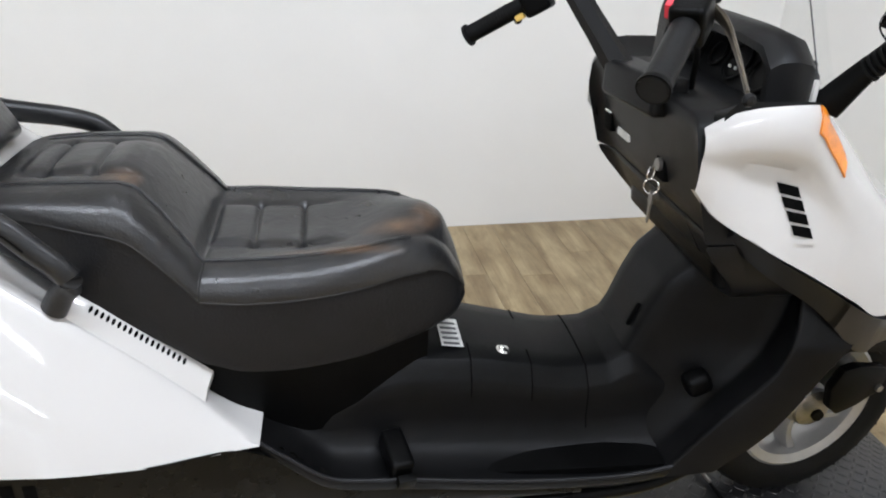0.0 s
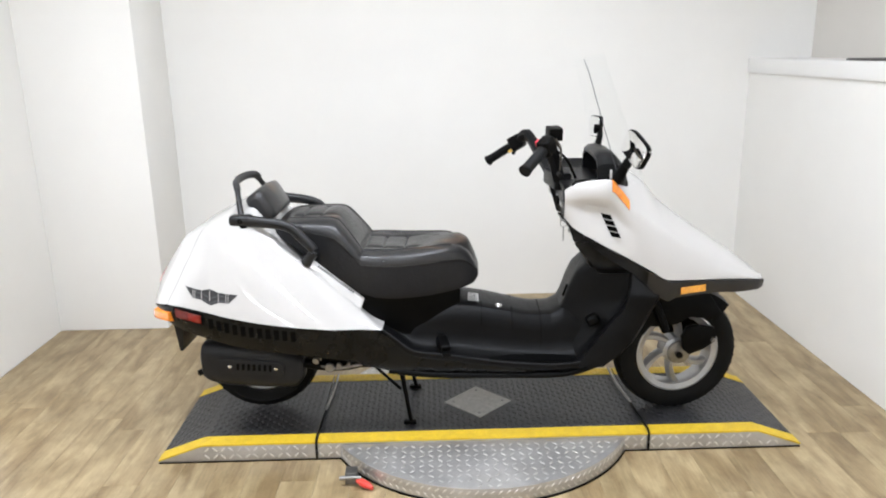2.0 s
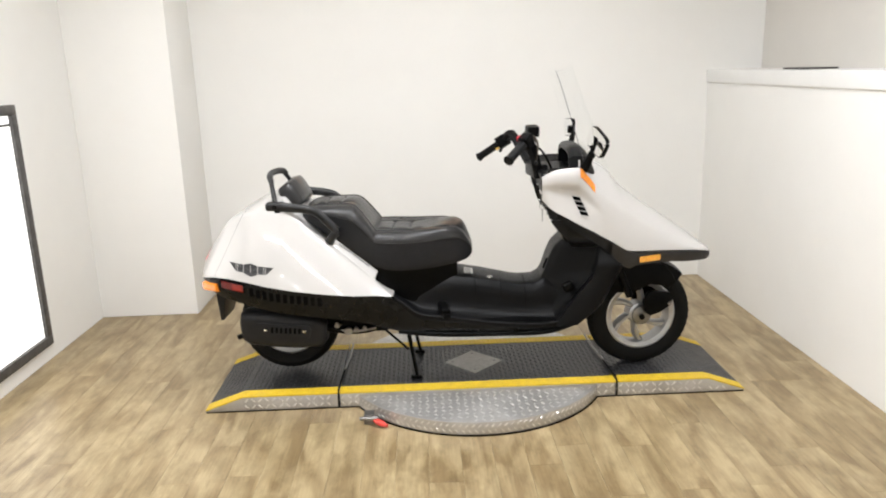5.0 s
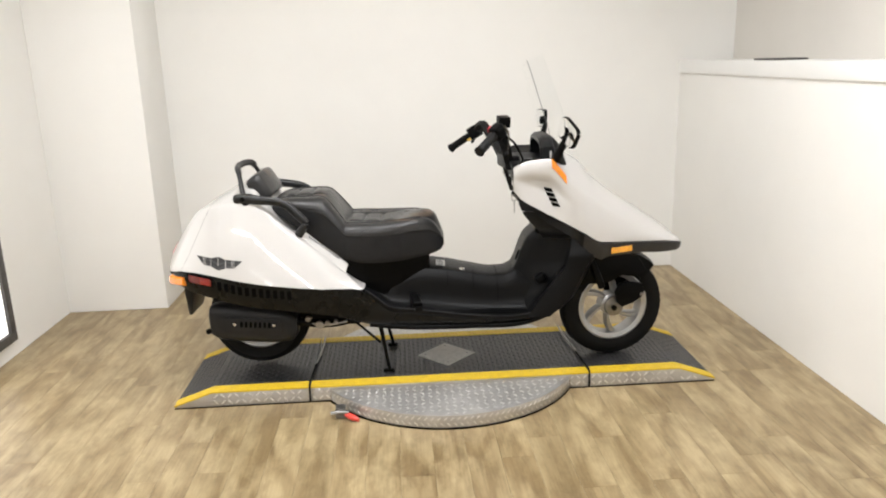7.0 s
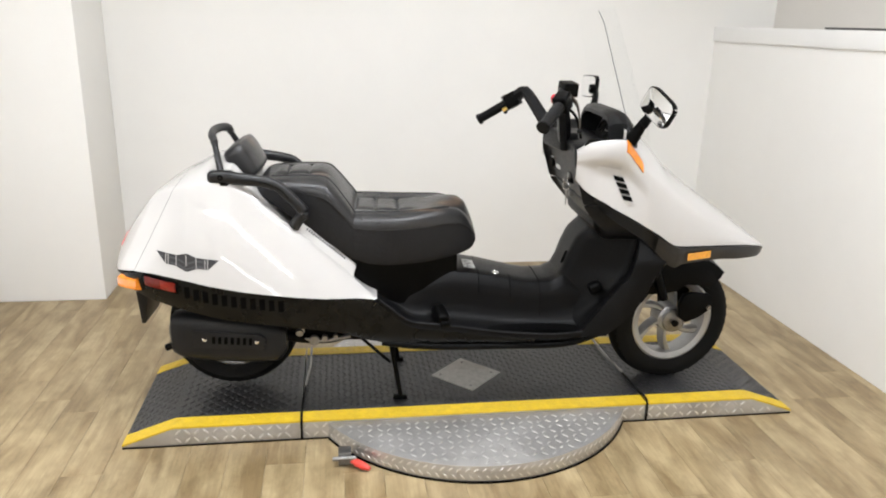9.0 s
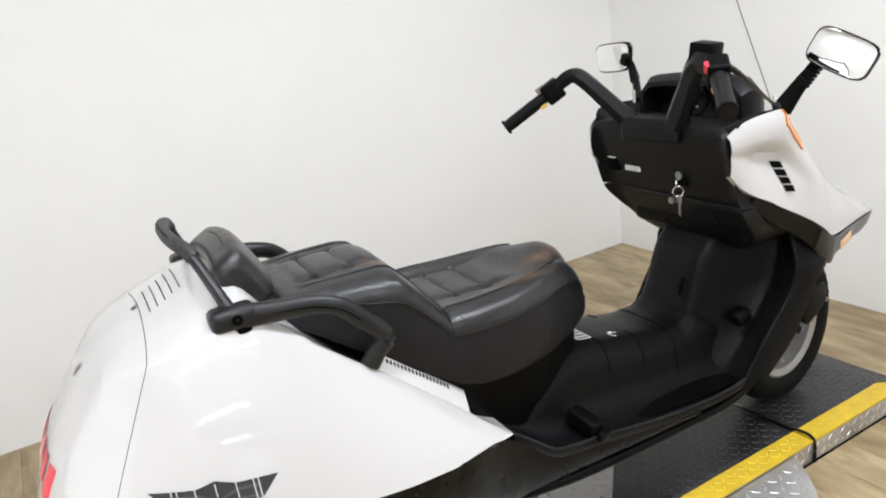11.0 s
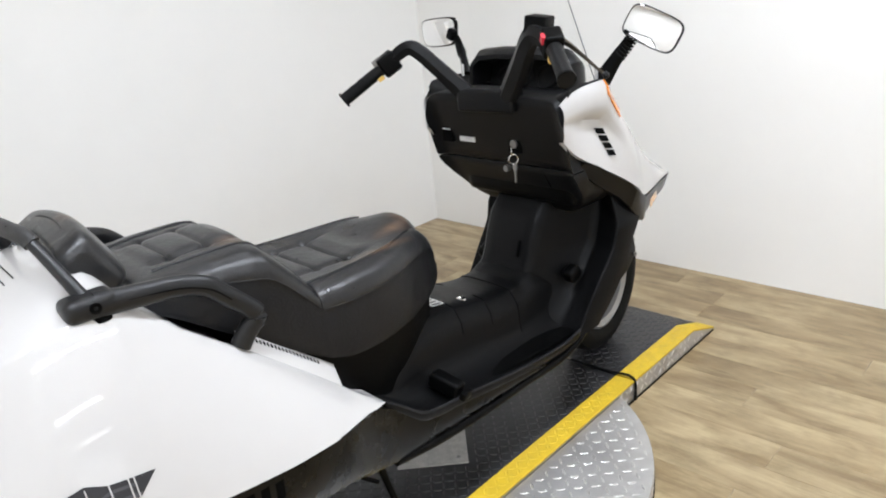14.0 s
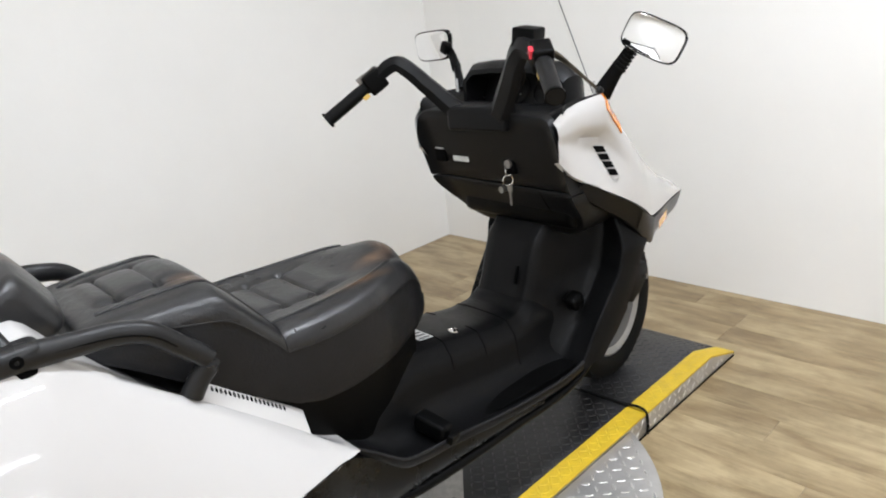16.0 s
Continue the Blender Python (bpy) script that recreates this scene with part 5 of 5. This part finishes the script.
# descending wing edge in front of the toe board
for s in (-1, 1):
    rings = []
    for x, z, w, d in ((0.669, 0.664, 0.234, 0.05), (0.632, 0.61, 0.237, 0.05), (0.602, 0.55, 0.236, 0.046), (0.576, 0.49, 0.231, 0.042), (0.546, 0.43, 0.227, 0.036), (0.508, 0.385, 0.225, 0.03), (0.463, 0.352, 0.224, 0.026)):
        rings.append([(x - d * 0.8, s * (w - 0.004), z + 0.01), (x, s * (w + 0.001), z), (x + d * 0.4, s * (w - 0.03), z - 0.01), (x - d * 0.6, s * (w - 0.04), z)])
    part("shield_edge", loft(rings), SHIELDM, scoot, "dark glossy leg shield edge")
    # wheel arch behind the leg shield
    SF = lambda x, z, lift: (x, s * (side_v(front_at(x)[:12], z) + lift), z)
    for k in range(4):
        zt = 0.917 - 0.0205 * k
        x0 = 0.421 + 0.0095 * k
        part("cowl_vent", patch(lambda u: zt - 0.0165 - 0.22 * (u - x0), lambda u: zt - 0.22 * (u - x0), x0 - 0.002, x0 + 0.028, 5, lambda x, z, lift: SF(x - 0.417 * (z - zt), z, lift), 0.0022), SHADOWBLACK, scoot, "black cowl vent slot")
    part("vent_edge", patch(lambda u: 0.826, lambda u: 0.833, 0.462, 0.492, 4, SF, 0.004), WHITE, scoot)
    # orange turn signal let into the shoulder
    rings = []
    for x in np.linspace(0.450, 0.513, 10):
        q = front_at(x)[10:13]
        rings.append([(x, s * (v + 0.0035), z + 0.002) for v, z in q] + [(x, s * (v - 0.02), z - 0.012) for v, z in reversed(q)])
    part("turn_signal", loft(rings), AMBER, scoot, "orange front turn signal")
    SB = lambda x, z, lift: (x, s * (float(np.interp(x, [r[0] for r in BAND], [(r[2] + r[4]) / 2 for r in BAND])) + lift), z)
    part("side_marker", patch(lambda u: 0.617, lambda u: 0.643, 0.714, 0.812, 5, SB, 0.006), AMBER2, scoot, "amber side marker")
    # mirror
    arm = part("mirror_arm", tube([(0.469, s * 0.240, 1.028), (0.487, s * 0.266, 1.075), (0.500, s * 0.292, 1.114), (0.500, s * 0.314, 1.142)], [0.024, 0.019, 0.015, 0.013], 14, 10, flat=0.6), BLACK, scoot, "black mirror arm")
    for k in range(7):
        c = Vector((0.487, s * 0.266, 1.075)).lerp(Vector((0.508, s * 0.310, 1.130)), 0.25 + 0.12 * k)
        part("boot_rib", tube([c - Vector((0.0006, s * 0.0014, 0.0015)), c + Vector((0.0006, s * 0.0014, 0.0015))], 0.0185 - 0.0009 * k, 3, 12, flat=0.75), RUBBER, arm)
    hm = pose(0.493, -0.368, 1.151, 27, 9, 23) if s < 0 else pose(0.490, 0.368, 1.150, -3, 3, 9)
    head = prism([(0.069 * math.copysign(abs(math.cos(a))**0.45, math.cos(a)), 0.043 * math.copysign(abs(math.sin(a))**0.45, math.sin(a))) for a in (2 * math.pi * (k + 0.5) / 28 for k in range(28))], 0.0, 0.018, "x", 0.003)
    for v in head.verts:
        if v.co.x > 0.015:
            v.co.y *= 0.8
            v.co.z *= 0.75
        v.co.y *= 0.92 + 1.6 * v.co.z if s > 0 else 1.0
    bmesh.ops.transform(head, matrix=hm, verts=head.verts[:])
    h = part("mirror_head", head, BLACK, arm, "black mirror housing")
    gls = prism([(0.0655 * math.copysign(abs(math.cos(a))**0.45, math.cos(a)), 0.0395 * math.copysign(abs(math.sin(a))**0.45, math.sin(a))) for a in (2 * math.pi * (k + 0.5) / 28 for k in range(28))], -0.002, 0.001, "x", 0.0006)
    for v in gls.verts:
        v.co.y *= 0.92 + 1.6 * v.co.z if s > 0 else 1.0
    bmesh.ops.transform(gls, matrix=hm, verts=gls.verts[:])
    part("mirror_glass", gls, MIRROR, arm, "mirror glass")
    part("knuckle", boxm((-0.013, -0.014, -0.017), (0.013, 0.014, 0.017), 0.008, 3, pose(0.492, s * 0.312, 1.144, s * 25, 0, 0)), BLACK, arm, "black mirror knuckle")
    part("arm_clip", boxm((0.446, s * 0.236 - 0.003, 1.024), (0.453, s * 0.236 + 0.003, 1.064), 0.001), WHITE, arm, "white clip at the mirror's foot")

# inner fairing, glovebox and dash
def dash_x(z):
    """The dash face leans away above the glovebox seam and runs forward under it."""
    return 0.338 + (0.85 - z) * 0.30 if z > 0.815 else 0.3485 + (0.815 - z) * 0.62


TOPS = [(0.0, 1.006), (0.15, 1.010), (0.20, 1.008), (0.226, 0.998), (0.241, 0.972), (0.247, 0.93)]
LOWS = [(0.0, 0.670), (0.15, 0.672), (0.185, 0.686), (0.208, 0.706), (0.230, 0.740), (0.243, 0.772), (0.247, 0.80)]


def facing(low, high, depth, edge):
    """A shell across the scooter: rounded at its rim, between the lines low(v) and high(v)."""
    rings = []
    for v in np.concatenate([[-0.2468], np.linspace(-0.244, 0.244, 41), [0.2468]]):
        z0, z1 = low(abs(v)), max(high(abs(v)), low(abs(v)) + 0.012)
        roll = -0.020 * max(0, (abs(v) - 0.205) / 0.042)**2
        back = depth if abs(v) < 0.222 else 0.03
        zs = np.linspace(z0 + edge, z1 - edge, 9)
        ring = [(dash_x(z0) + edge + roll, v, z0), *((dash_x(z) + roll, v, z) for z in zs), (dash_x(z1) + edge + roll, v, z1), (dash_x(z1) + back, v, z1), (dash_x(z0) + back, v, z0)]
        rings.append(ring)
    return loft(rings)


along = lambda rows: (lambda v: float(np.interp(v, *zip(*rows))))
inner = part("inner_fairing", facing(lambda v: max(0.8165, along(LOWS)(v)), along(TOPS), 0.14, 0.005), DASHM, scoot, "black inner dash fairing", angle=60)
glove = part("glovebox", facing(along(LOWS), lambda v: 0.8135, 0.12, 0.004), DASHM, scoot, "black glovebox lid below the dash", angle=60)
part("glove_lock", tube([(0.358, -0.007, 0.800), (0.343, -0.007, 0.800)], 0.009, 3, 16), STEEL, glove, "small steel glovebox lock")
part("glove_edge", tube([(0.352, -0.128, 0.812), (0.372, -0.128, 0.778), (0.392, -0.129, 0.745), (0.415, -0.130, 0.708)], 0.0016, 12, 6), SHADOWBLACK, glove, "dark lid seam")
part("dash_filler", boxm((0.365, -0.232, 0.79), (0.44, 0.232, 0.87), 0.004), BLACK, scoot)
part("fairing_core", boxm((0.39, -0.2, 0.70), (0.61, 0.2, 0.90), 0.03, 3), BLACK, scoot)
part("plate_label", boxm((0.3265, 0.088, 0.868), (0.331, 0.146, 0.882), 0.0006, 1), LABEL, inner, "small white label plate")
part("switch_panel", boxm((0.322, 0.172, 0.862), (0.336, 0.212, 0.897), 0.004), SHADOWBLACK, inner)
part("switch_mark", boxm((0.319, 0.177, 0.898), (0.324, 0.207, 0.901), 0.0005, 1), LABEL, inner)
ign = part("ignition_lock", boxm((0.3265, -0.078, 0.852), (0.340, -0.038, 0.898), 0.003), SHADOWBLACK, inner)
part("lock_barrel", tube([(0.332, -0.059, 0.878), (0.320, -0.059, 0.878)], 0.011, 4, 16), STEEL, ign)


def torus(c, major, minor, turn, bm=None):
    bm = bm or bmesh.new()
    m = Matrix.Translation(c) @ turn
    return loft([[m @ Vector(((major + minor * math.cos(b)) * math.cos(a), (major + minor * math.cos(b)) * math.sin(a), minor * math.sin(b))) for b in (2 * math.pi * j / 8 for j in range(8))] for a in (2 * math.pi * k / 24 for k in range(25))], caps=False, bm=bm)


part("key_ring", torus((0.313, -0.059, 0.862), 0.013, 0.0016, Euler((radians(90), 0, radians(40))).to_matrix().to_4x4()), CHROME, ign, "steel key ring")
part("key_ring", torus((0.316, -0.062, 0.839), 0.013, 0.0016, Euler((radians(90), 0, radians(-35))).to_matrix().to_4x4()), CHROME, ign, "steel key ring")
part("key", prism([(-0.007, 0.0), (0.007, 0.0), (0.008, -0.016), (0.0035, -0.02), (0.003, -0.05), (0, -0.055), (-0.003, -0.05), (-0.0035, -0.02), (-0.008, -0.016)], 0.315, 0.318, "x"), STEEL, ign, "hanging steel key")
for ob in list(ign.children):
    if ob.name.startswith("key") and not ob.name.startswith("key_ring"):
        ob.location = (0, -0.066, 0.828)

# instrument hood
def hood_ring(x, w, z0, z1, t):
    return [(x, -w, z0), (x, -w * 0.98, z0 + (z1 - z0) * 0.7), (x, -w * 0.80, z1 - 0.006), (x, -w * 0.4, z1), (x, w * 0.4, z1), (x, w * 0.80, z1 - 0.006), (x, w * 0.98, z0 + (z1 - z0) * 0.7), (x, w, z0),
            (x, w - t, z0), (x, w * 0.98 - t, z0 + (z1 - z0) * 0.68), (x, w * 0.80 - t * 0.6, z1 - 0.006 - t), (x, w * 0.4, z1 - t), (x, -w * 0.4, z1 - t), (x, -w * 0.80 + t * 0.6, z1 - 0.006 - t), (x, -w * 0.98 + t, z0 + (z1 - z0) * 0.68), (x, -w + t, z0)]


hood = part("instrument_hood", loft([hood_ring(x, w, z0, z1, 0.012) for x, w, z0, z1 in ((0.415, 0.176, 0.985, 1.098), (0.43, 0.180, 0.985, 1.111), (0.455, 0.182, 0.985, 1.114), (0.48, 0.178, 0.985, 1.106), (0.502, 0.168, 0.985, 1.083), (0.52, 0.152, 0.985, 1.045), (0.53, 0.142, 0.985, 1.01))]), DASHM, scoot, "black instrument hood")
part("gauge_panel", boxm((-0.006, -0.15, -0.045), (0.006, 0.15, 0.045), 0.006, 2, pose(0.485, 0, 1.03, 0, 25, 0)), GAUGE, hood, "dark glossy instrument panel")
for v, r in ((-0.06, 0.034), (0.025, 0.034), (0.095, 0.022)):
    part("gauge", torus((0.476, v, 1.034), r, 0.003, Euler((0, radians(-60), 0)).to_matrix().to_4x4()), GAUGE, hood)
for v in (0.02, 0.04):
    part("gauge_mark", boxm((0.470, v - 0.004, 1.02), (0.473, v + 0.004, 1.026), 0.001, 1), LABEL, hood)
part("hood_back", boxm((0.502, -0.14, 0.98), (0.514, 0.14, 1.04), 0.004), BLACK, hood)
deck = loft([[(x, v, z0 + 0.046 * (abs(v) / 0.247)**3) for v in np.linspace(-0.247, 0.247, 25)] + [(x, v, 0.93) for v in np.linspace(0.24, -0.24, 9)] for x, z0 in ((0.318, 0.972), (0.33, 0.986), (0.36, 0.990), (0.44, 0.990), (0.475, 0.988))])
part("dash_deck", deck, DASHM, scoot, "black top deck of the dash", angle=60)

# windscreen
rows = []
for t in np.linspace(0, 1, 22):
    c = Vector((0.615 - 0.165 * t, 0, 1.0 + 0.445 * t))
    hw = (0.212 - 0.068 * t) * (1 - max(0, t - 0.88)**2 * 14)
    rows.append([c + Vector((-(0.125 - 0.04 * t) * q * q, q * hw, -0.02 * q * q * t)) for q in np.linspace(-1, 1, 17)])
bm = bmesh.new()
loft(rows, closed=False, caps=False, bm=bm)
bmesh.ops.recalc_face_normals(bm, faces=bm.faces[:])
bmesh.ops.solidify(bm, geom=bm.faces[:], thickness=0.003)
screen = part("windscreen", bm, GLASS, scoot, "tall clear acrylic windscreen")
screen.visible_shadow = False
part("screen_edge", tube([r[0] for r in rows[1:]], 0.0012, 40, 6), EMBLEM2, screen, "thin dark screen edge")

# handlebar
bar = part("handlebar", boxm((-0.032, -0.088, -0.031), (0.032, 0.088, 0.031), 0.012, 3, pose(0.296, -0.010, 0.999, 0, 0, 8)), DASHM, scoot, "black handlebar with raised arms")
part("stem_cover", boxm((0.322, -0.06, 0.93), (0.38, 0.06, 0.99), 0.018, 3), DASHM, bar)
part("bar_mark", boxm((0.2645, 0.010, 1.010), (0.2665, 0.028, 1.013), 0.0003, 1), LABEL, bar)
ARMS = {1: [(0.29, 0.041, 1.000), (0.28, 0.055, 1.012), (0.24, 0.108, 1.078), (0.204, 0.158, 1.136), (0.197, 0.171, 1.143), (0.186, 0.187, 1.138), (0.162, 0.219, 1.110)],
        -1: [(0.296, -0.069, 1.004), (0.29, -0.084, 1.02), (0.266, -0.146, 1.096), (0.243, -0.2, 1.160), (0.24, -0.213, 1.168), (0.235, -0.233, 1.166), (0.225, -0.268, 1.150)]}
GRIPS = {1: ((0.158, 0.229, 1.102), (0.048, 0.295, 1.022)), -1: ((0.223, -0.28, 1.148), (0.146, -0.375, 1.084))}
for s in (-1, 1):
    part("bar_arm", tube(ARMS[s], [0.027, 0.026, 0.024, 0.023, 0.022, 0.021, 0.018] if s > 0 else [0.031, 0.031, 0.030, 0.029, 0.028, 0.025, 0.02], 34, 6, flat=0.75), DASHM, bar, "raised handlebar arm")
    g0, g1 = Vector(GRIPS[s][0]), Vector(GRIPS[s][1])
    part("grip", tube([g0, g0.lerp(g1, 0.5), g1], 0.0165 if s > 0 else [0.0195, 0.0185, 0.019], 10, 16), RUBBER if s > 0 else DASHM, bar, "black ribbed rubber grip" if s > 0 else "smooth worn black rubber grip")
    d = (g1 - g0).normalized()
    part("grip_flange", tube([g1 - d * 0.007, g1 - d * 0.001], 0.0215, 3, 16), RUBBER if s > 0 else BLACK, bar, "flanged grip end")
    for k in range(14 if s > 0 else 0):
        c = g0.lerp(g1, 0.36 + 0.042 * k)
        part("grip_rib", tube([c - d * 0.0016, c + d * 0.0016], 0.0174, 3, 14), RUBBER, bar)
    sw = part("switch_box", boxm((-0.026, -0.023, -0.028), (0.026, 0.023, 0.028), 0.008, 3, Matrix.Translation(g0 - d * 0.006) @ d.to_track_quat("X", "Z").to_matrix().to_4x4()), BLACK, bar, "black switch housing")
    side = d.cross(Vector((0, 0, 1))).normalized() * -s
    part("button", boxm((-0.009, -0.006, -0.006), (0.009, 0.006, 0.006), 0.002, 2, Matrix.Translation(g0 + d * 0.012 + Vector((-0.012, 0, -0.026))) @ d.to_track_quat("X", "Z").to_matrix().to_4x4()), YELLOWB, sw, "yellow button")
    if s < 0:
        part("button", boxm((-0.01, -0.006, -0.010), (0.01, 0.006, 0.010), 0.002, 2, Matrix.Translation(g0 - d * 0.004 + Vector((-0.026, 0.004, 0.012))) @ d.to_track_quat("X", "Z").to_matrix().to_4x4()), REDB, sw, "red stop switch")
        part("reservoir", boxm((-0.024, -0.028, -0.0215), (0.024, 0.028, 0.0215), 0.005, 2, pose(0.257, -0.216, 1.187, 8, 0, 10)), BLACK, bar, "square brake fluid reservoir")
    else:
        part("switch_plate", boxm((-0.012, -0.002, -0.014), (0.012, 0.002, 0.014), 0.001, 1, Matrix.Translation(g0 + d * 0.004 + Vector((-0.02, 0.008, 0.008))) @ d.to_track_quat("X", "Z").to_matrix().to_4x4()), STEEL, sw)
    blade = [(0.258, -0.241, 1.165), (0.271, -0.278, 1.147), (0.268, -0.326, 1.119), (0.261, -0.368, 1.094), (0.254, -0.398, 1.079)] if s < 0 else [(0.188, 0.228, 1.122), (0.208, 0.257, 1.118), (0.19, 0.281, 1.095), (0.169, 0.305, 1.068), (0.155, 0.319, 1.05)]
    lv = part("brake_lever", tube(blade, [0.0095, 0.0075, 0.0055, 0.0042, 0.0045], 22, 8, flat=0.6), LEVER if s < 0 else BLACK, bar, "brake lever")
    e = Vector(blade[-1])
    part("lever_knob", lathe([(0.0001, -0.008), (0.006, -0.006), (0.0085, 0), (0.006, 0.006), (0.0001, 0.008)], e, 14), DASHM, lv, "dark ball end")
part("cable", tube([(0.235, -0.195, 1.145), (0.30, -0.155, 1.10), (0.345, -0.08, 1.03), (0.365, -0.04, 0.985)], 0.005, 22, 8), RUBBER, bar)

# front fork, fender and brake
part("front_fender", loft([[(0.775 + (0.262 + o) * math.cos(a), v, 0.313 + (0.262 + o) * math.sin(a)) for v, o in ((-0.066, -0.085), (-0.066, -0.03), (-0.058, 0.0), (0, 0.012), (0.058, 0.0), (0.066, -0.03), (0.066, -0.085), (0.060, -0.085), (0.060, -0.03), (0.05, -0.006), (0, 0.004), (-0.05, -0.006), (-0.060, -0.03), (-0.060, -0.085))] for a in np.linspace(radians(46), radians(150), 28)]), BLACK, scoot, "black front mudguard")
for s in (-1, 1):
    part("fork_leg", tube([(0.60, s * 0.07, 0.66), (0.66, s * 0.08, 0.52), (0.70, s * 0.084, 0.42)], 0.017, 10, 12), BLACK, scoot, "black fork leg")
    part("fork_link", prism([(0.775, 0.338), (0.80, 0.318), (0.85, 0.335), (0.893, 0.362), (0.905, 0.39), (0.893, 0.425), (0.82, 0.438), (0.785, 0.432), (0.765, 0.39)], min(s * 0.066, s * 0.088), max(s * 0.066, s * 0.088), "y", 0.006), BLACK, scoot, "black suspension link plate")
    # black plate added over the rim's top, part fork arm, part shadow
    part("fork_cover", prism([(0.585, 0.44), (0.70, 0.432), (0.75, 0.44), (0.80, 0.465), (0.90, 0.45), (0.925, 0.475), (0.87, 0.555), (0.70, 0.59), (0.63, 0.53)], min(s * 0.062, s * 0.072), max(s * 0.062, s * 0.072), "y", 0.004), BLACK, scoot, "black plate for fork arm and shadow")
    part("brake_plate", lathe([(0, 0.0), (0.046, 0.0), (0.048, s * 0.004), (0.044, s * 0.010), (0.026, s * 0.014), (0, s * 0.016)], (0.775, s * 0.042, 0.313), 32), STEEL, fwheel, "silver brake drum plate")
    part("axle_nut", lathe([(0, 0), (0.013, 0), (0.013, s * 0.008), (0, s * 0.008)], (0.775, s * 0.060, 0.313), 16), BLACK, scoot)
    part("link_bolt", lathe([(0, 0), (0.009, 0), (0.008, s * 0.008), (0, s * 0.008)], (0.888, s * 0.087, 0.375), 12), STEEL, scoot)
steer = Matrix.Translation((0.70, 0, 0)) @ Matrix.Rotation(radians(8), 4, "Z") @ Matrix.Translation((-0.70, 0, 0))
for ob in [o for o in scoot.children if o.name.split(".")[0] in ("front_wheel", "front_fender", "fork_leg", "fork_link", "fork_cover", "link_bolt")]:
    ob.matrix_local = steer @ ob.matrix_local
part("arch_liner", loft([both_sides(x, [(0, z0), (w - 0.03, z0), (w, z1), (0, z1)]) for x, w, z0, z1 in ((0.61, 0.19, 0.56, 0.66), (0.66, 0.19, 0.585, 0.69), (0.75, 0.185, 0.61, 0.65), (0.9, 0.14, 0.61, 0.64))]), BLACK, scoot)
